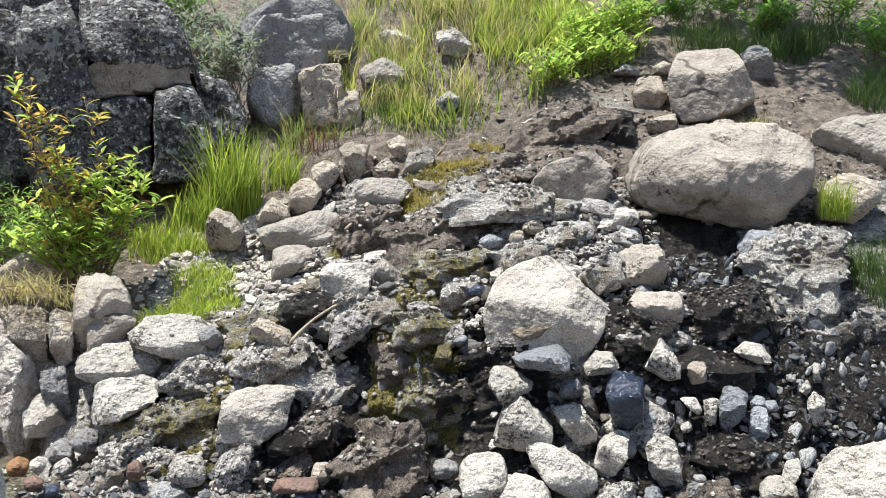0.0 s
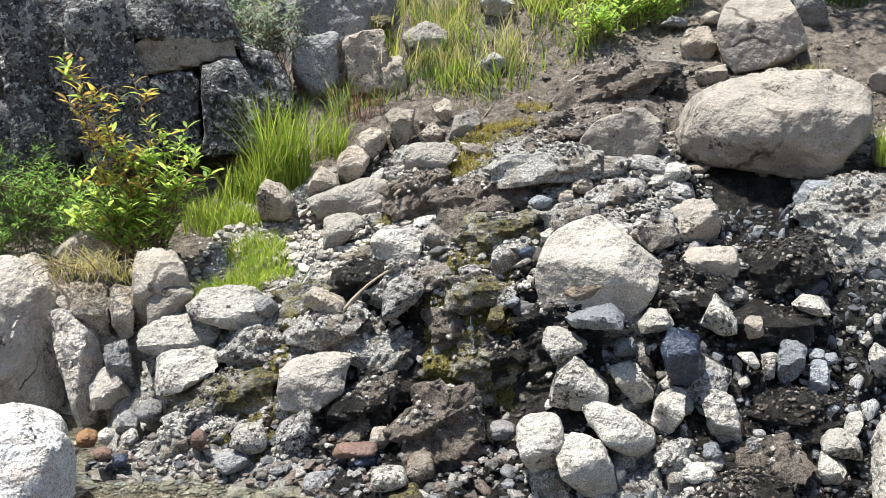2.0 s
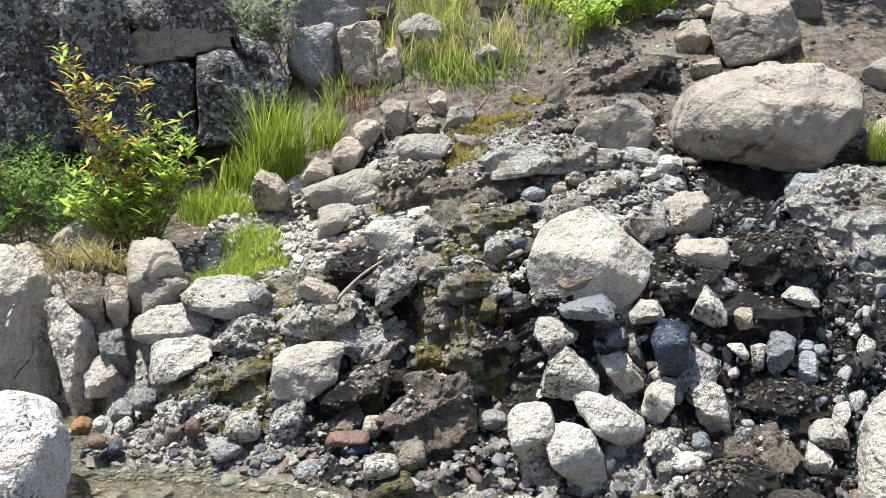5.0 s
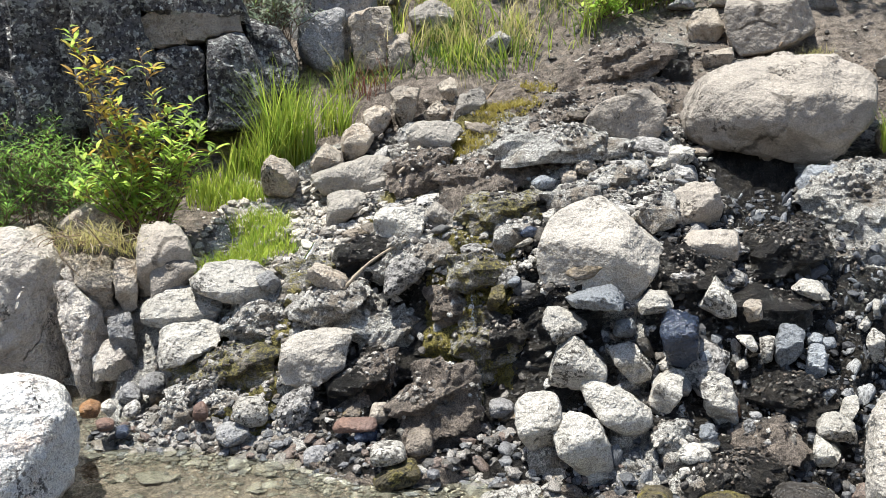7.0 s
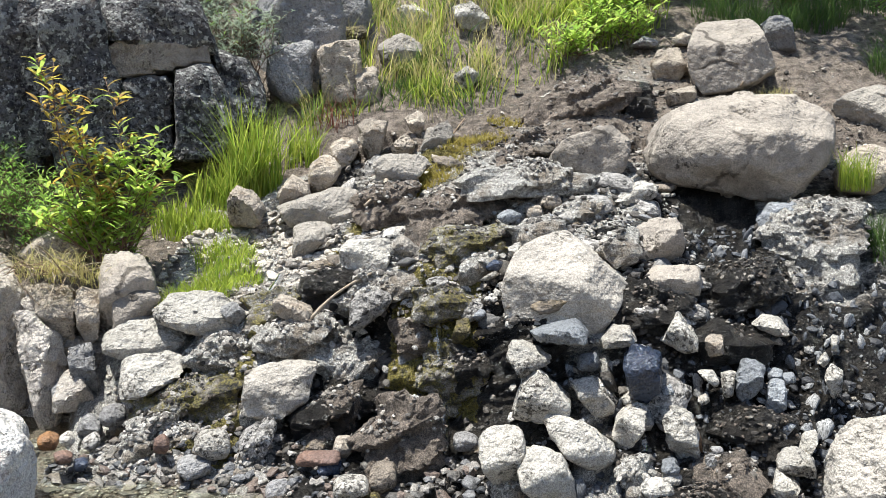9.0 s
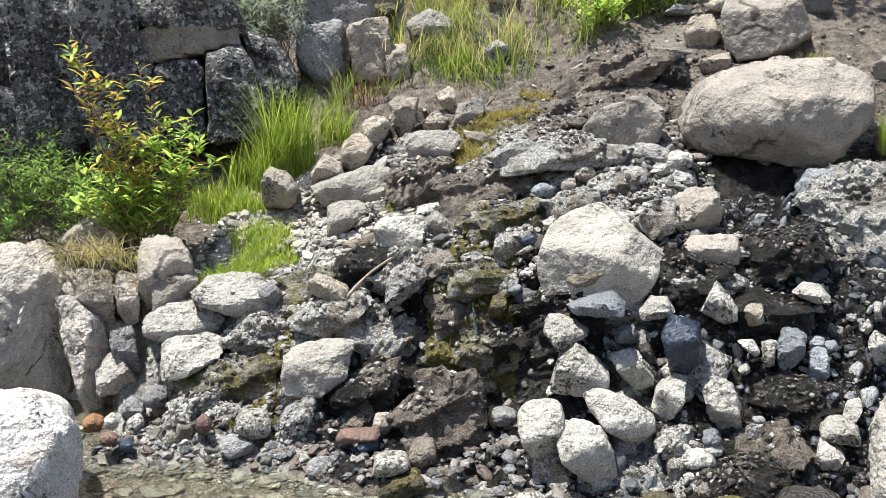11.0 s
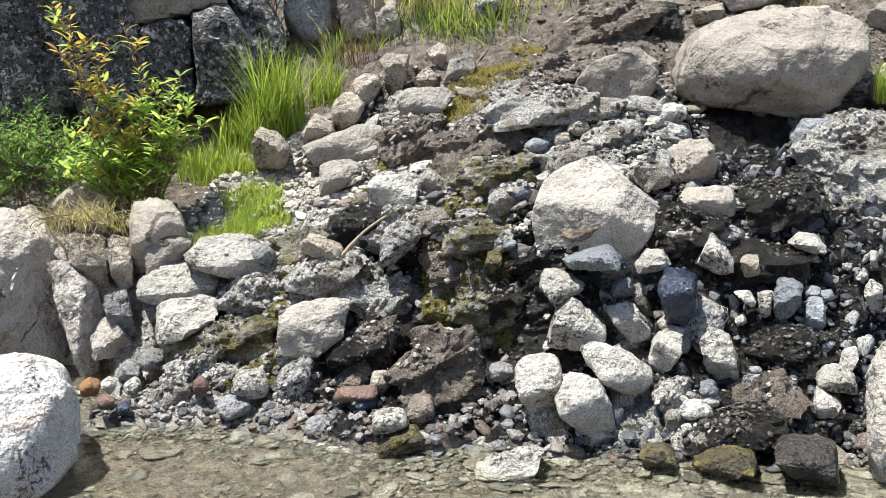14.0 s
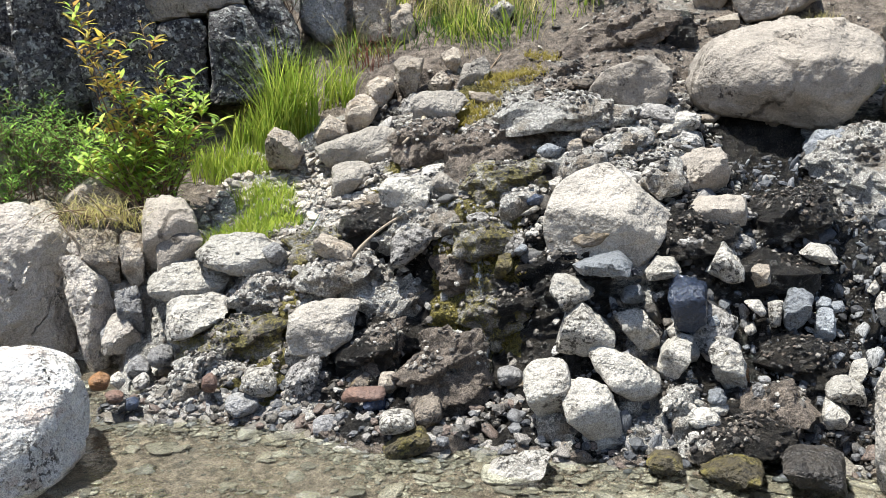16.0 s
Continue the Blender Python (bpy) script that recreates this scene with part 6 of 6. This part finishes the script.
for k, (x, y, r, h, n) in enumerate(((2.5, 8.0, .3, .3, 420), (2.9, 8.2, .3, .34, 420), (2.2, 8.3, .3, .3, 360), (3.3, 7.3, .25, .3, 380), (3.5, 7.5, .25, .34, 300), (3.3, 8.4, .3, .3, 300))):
    grass_tuft(x, y, r, h, n, "grass_dark", 44 + k, "shade-coloured green grass tuft on the dirt slope", 0.004, 0.8)


def meadow(name, where, count, height, width, mat, seed, label, lean=0.6):
    rng = random.Random(seed)
    places, _ = pick(where, count, seed)
    v, f = [], []
    for p in places:
        tall = height * max(0.35, 0.9 + 0.9 * noise.noise((p[0] * 5, p[1] * 5, seed)))
        way = noise.noise_vector((p[0] * 3.5, p[1] * 3.5, seed + 4.4))
        bv, bf = blades([tuple(p - np.array((0, 0, 0.02)))], rng, tall, width, lean, (way[0] * lean, (way[1] - 0.25) * lean))
        f += [tuple(q + len(v) for q in face) for face in bf]
        v += bv
    tagged(mesh_object(name, v, f, mat), label, "grass", kind="stuff")


def bank(x, y, z):
    """The grassy slope above the mound, thinner towards its rim."""
    if not (-1.2 < x < 1.7 and (6.85 if x < -0.3 else 6.5) < y < 9.0):
        return 0.0
    rim = 6.55 + max(0.0, 0.75 * (x + 0.3))
    n = noise.noise((x * 2.4, y * 2.4, 3.3))
    return max(0.0, min(1.0, (y - rim) * 1.6)) * max(0.05, 0.45 + 1.3 * n)


def green_bank(x, y, z):
    return bank(x, y, z) * (1.0 if 0.3 < x < 1.6 else 0.25)


def dry_bank(x, y, z):
    return bank(x, y, z) * (1.0 if x < 0.7 and y > 7.2 else 0.2)


meadow("grass", green_bank, 3800, 0.24, 0.0075, "grass", 61, "lush green grass on the upper slope")
meadow("grass", dry_bank, 3600, 0.30, 0.0045, "grass_dry", 62, "dry straw-coloured grass on the upper slope")
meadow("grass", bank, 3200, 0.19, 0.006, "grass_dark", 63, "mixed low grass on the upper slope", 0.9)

for k, (x, y, h) in enumerate(((1.15, 8.0, .32), (1.35, 8.1, .34), (1.0, 7.75, .26), (0.8, 7.5, .22), (1.3, 7.8, .26), (1.5, 8.2, .3))):
    b = (x, y, soil_height(x, y))
    r = random.Random(290 + k)
    t = [((x + r.uniform(-0.2, 0.2), y + r.uniform(-0.15, 0.05), b[2] + h * r.uniform(0.6, 1.15)), 0) for i in range(8)]
    leafy_shrub("leafy_herb", b, t, ("willow", "grass"), (0.08, 0.011), 12, 250 + k, "broad-leaved green herb on the grassy slope", "plant", 0, 0.003)


# bushes along the top of the slope and behind the cliff
for k, (x, y, h, silver) in enumerate(((-3.2, 8.2, .5, 0), (-2.75, 8.3, .5, 0), (-2.35, 8.4, .45, 0), (-2.2, 7.85, .5, 1), (-1.92, 7.8, .55, 1), (-1.72, 8.0, .45, 1), (1.75, 8.55, .34, 0), (2.1, 8.6, .4, 0), (2.5, 8.75, .42, 0), (2.95, 8.7, .4, 0), (3.4, 8.6, .42, 0), (3.75, 8.3, .4, 0), (2.75, 8.35, .25, 0), (3.55, 7.9, .28, 0))):
    b = (x, y, soil_height(x, y))
    r = random.Random(390 + k)
    t = [((x + r.uniform(-0.3, 0.3), y + r.uniform(-0.2, 0.12), b[2] + h * r.uniform(0.45, 1.15)), 0) for i in range(11)]
    if silver:
        leafy_shrub("silvery_shrub", b, t, ("silver", "herb"), (0.055, 0.007), 20, 450 + k, "pale silvery-green bush behind the cliff ledge", "shrub", 0, 0.004)
    else:
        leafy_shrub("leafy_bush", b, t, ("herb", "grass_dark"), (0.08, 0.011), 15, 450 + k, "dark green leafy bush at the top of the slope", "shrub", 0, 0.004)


# ---- driftwood, twigs and dead grass ----
def stick(name, a, b, thick, mat, seed, label, sag=0.06):
    rng = random.Random(seed)
    a, b = Vector(a), Vector(b)
    pts = bent(Vector(), b - a, rng, sag, 8)
    v, f = tube(pts, [thick * (1 - 0.45 * k / 8) * rng.uniform(0.85, 1.15) for k in range(9)], 7)
    ob = mesh_object(name, v, f, mat)
    ob.matrix_world = pose(*a)
    return tagged(ob, label, "stick")


stick("driftwood_stick", (-0.468, 5.800, 1.374), (-0.575, 5.550, 1.227), 0.014, "driftwood", 800, "short bleached driftwood stick on the mound")
stick("driftwood_branch", (-0.775, 4.750, 0.663), (-0.465, 4.900, 0.909), 0.01, "driftwood", 801, "long thin bleached branch across the mound")
stick("driftwood_branch", (-0.004, 6.750, 1.795), (-0.290, 6.200, 1.370), 0.006, "deadwood", 802, "thin dead root trailing down the slope")
stick("hanging_root", (1.313, 4.220, 0.404), (1.239, 4.100, 0.221), 0.006, "driftwood", 803, "pale root hanging on the mud wall")
stick("driftwood_stick", (2.096, 6.950, 2.242), (1.953, 6.850, 2.075), 0.012, "deadwood", 804, "brown dead stick between the top boulders")
for k in range(34):
    r = random.Random(700 + k)
    x, y = -2.3 + r.uniform(-0.2, 0.22), 5.14 + r.uniform(-0.06, 0.1)
    z = 0.86 + r.uniform(-0.05, 0.04)
    d = Vector((r.uniform(-1, 1), r.uniform(-0.6, 0.3), r.uniform(-0.55, 0.35))).normalized() * r.uniform(0.12, 0.3)
    ob = stick("dead_twig", (x, y, z), (x + d.x, y + d.y, z + d.z), r.uniform(0.0015, 0.004), "deadwood" if k % 2 else "driftwood", 710 + k, "thin dead twig in the flood debris", 0.2)
    ob["group"] = "twigs of the flood debris"
grass_tuft(-2.3, 5.2, .2, .17, 220, "grass_dry", 720, "matted dead grass on the soil shelf", 0.003, 1.9, z=0.84)
grass_tuft(-2.05, 5.2, .14, .13, 120, "grass_dry", 722, "matted dead grass on the soil shelf", 0.003, 1.9, z=0.80)
grass_tuft(-2.55, 5.6, .25, .14, 160, "grass_dry", 721, "matted dead grass below the willow", 0.0025, 1.5)


# ---- unseen tree, added above the view to shade the upper right slope ----
def unseen_shade_tree():
    rng = random.Random(5)
    foot = (6.2, 6.6, 1.7)
    tree = new("tree")
    tree.matrix_world = pose(*foot)
    tagged(tree, "unseen broad-leaved tree added to shade the upper right slope", "tree")

    def limb(name, a, b, thick, parent_sag=0.06):
        pts = bent(Vector(a) - Vector(foot), Vector(b) - Vector(foot), rng, parent_sag, 9)
        v, f = tube(pts, [thick * (1 - 0.75 * k / 9) for k in range(10)], 9)
        ob = mesh_object(name, v, f, "deadwood")
        ob.parent = tree
        return [Vector(p) for p in pts]

    limb("trunk", (6.2, 6.6, 1.5), (5.0, 6.3, 6.8), 0.19)
    lines = [limb("limb", (5.2, 6.35, 5.4), (1.0, 8.0, 6.0), 0.09), limb("limb", (5.0, 6.3, 6.2), (1.2, 9.0, 6.6), 0.07)]
    verts, faces = [], []
    for line in lines:
        for k in range(52):
            s = rng.uniform(0.3, 1.0) * (len(line) - 1)
            i = min(int(s), len(line) - 2)
            c = line[i].lerp(line[i + 1], s - i) + Vector((rng.gauss(0, 0.42), rng.gauss(0, 0.42), rng.gauss(0, 0.2)))
            for j in range(34):
                p = c + Vector((rng.gauss(0, 0.16), rng.gauss(0, 0.16), rng.gauss(0, 0.1)))
                m = Matrix.Translation(p) @ pose(0, 0, 0, rng.uniform(-50, 50), rng.uniform(-50, 50), rng.uniform(0, 360))
                lv, lf = leaf_shape(0.09, 0.026)
                b = len(verts)
                verts += [tuple(m @ Vector(q)) for q in lv]
                faces += [tuple(q + b for q in face) for face in lf]
    crown = mesh_object("crown", verts, faces, "herb")
    crown.parent = tree


unseen_shade_tree()


# ---- moss and seed heads ----
def moss_line(x, y, z):
    line = -0.62 + 0.62 * (y - 5.5)
    up = max(0.0, 1.0 - abs(x - line) / 0.2) if 5.4 < y < 6.9 else 0.0
    low = 0.7 if -1.6 < x < -1.1 and 4.4 < y < 4.9 else 0.0
    fall = 0.5 if -0.35 < x < 0.12 and 4.4 < y < 4.85 and z > 0.3 else 0.0
    return up + low + fall


leaf_material("moss", "yellow_moss", (0.25, 0.20, 0.045), (0.40, 0.34, 0.09), 1.3)
meadow("moss", moss_line, 5200, 0.028, 0.003, "moss", 64, "yellow-brown moss along the trickle", 1.4)
for k, (x, y, h) in enumerate(((-0.98, 6.75, .3), (-0.85, 6.8, .32))):
    grass_tuft(x, y, .1, h, 22, "red_seed", 330 + k, "reddish seeding weeds at the cliff foot", 0.004, 0.7)

for k, (x, y) in enumerate(((-0.32, 5.88), (-0.22, 5.93), (-0.13, 5.98), (-0.03, 6.22), (0.08, 6.32), (0.18, 6.44), (0.28, 6.69), (-0.26, 6.07), (-0.07, 6.35))):
    grass_tuft(x, y, .13, .06, 170, "moss", 340 + k, "yellow-brown moss mat beside the upper trickle", 0.0035, 1.5, -0.005)


# ---- running water ----
def stream(points, width, seed, label):
    """A thin sheet of running water over the ground, ragged at its edges."""
    rng = random.Random(seed)
    pts = [Vector(p) for p in points]
    verts, faces, rows = [], [], 24
    for k in range(rows + 1):
        s = k / rows * (len(pts) - 1)
        i = min(int(s), len(pts) - 2)
        p = pts[i].lerp(pts[i + 1], s - i)
        w = width * (0.7 + 0.6 * rng.random())
        for j in range(5):
            u = j / 2 - 1
            verts.append((p.x + u * w, p.y - 0.012 * (1 - u * u) + rng.uniform(-0.004, 0.004), p.z + 0.006 * (1 - u * u) + rng.uniform(-0.004, 0.004)))
    for k in range(rows):
        for j in range(4):
            a = k * 5 + j
            faces.append((a, a + 1, a + 6, a + 5))
    ob = mesh_object("running_water", verts, faces, "stream")
    tagged(ob, label, "water", kind="structure")
    return ob


stream(((-0.130, 4.771, 0.847), (-0.101, 4.637, 0.682), (-0.086, 4.572, 0.524), (-0.066, 4.543, 0.361), (-0.051, 4.439, 0.220), (-0.052, 4.267, 0.148)), 0.016, 900, "thin fall of spring water down the dark ledge")
stream(((-0.991, 5.178, 0.854), (-1.080, 4.993, 0.660), (-1.184, 4.909, 0.550), (-1.304, 4.892, 0.428), (-1.385, 4.741, 0.339)), 0.018, 901, "trickle of spring water through moss")
stream(((0.791, 4.245, 0.418), (0.840, 4.222, 0.334), (0.833, 4.034, 0.260)), 0.02, 902, "thread of water down the mud wall")
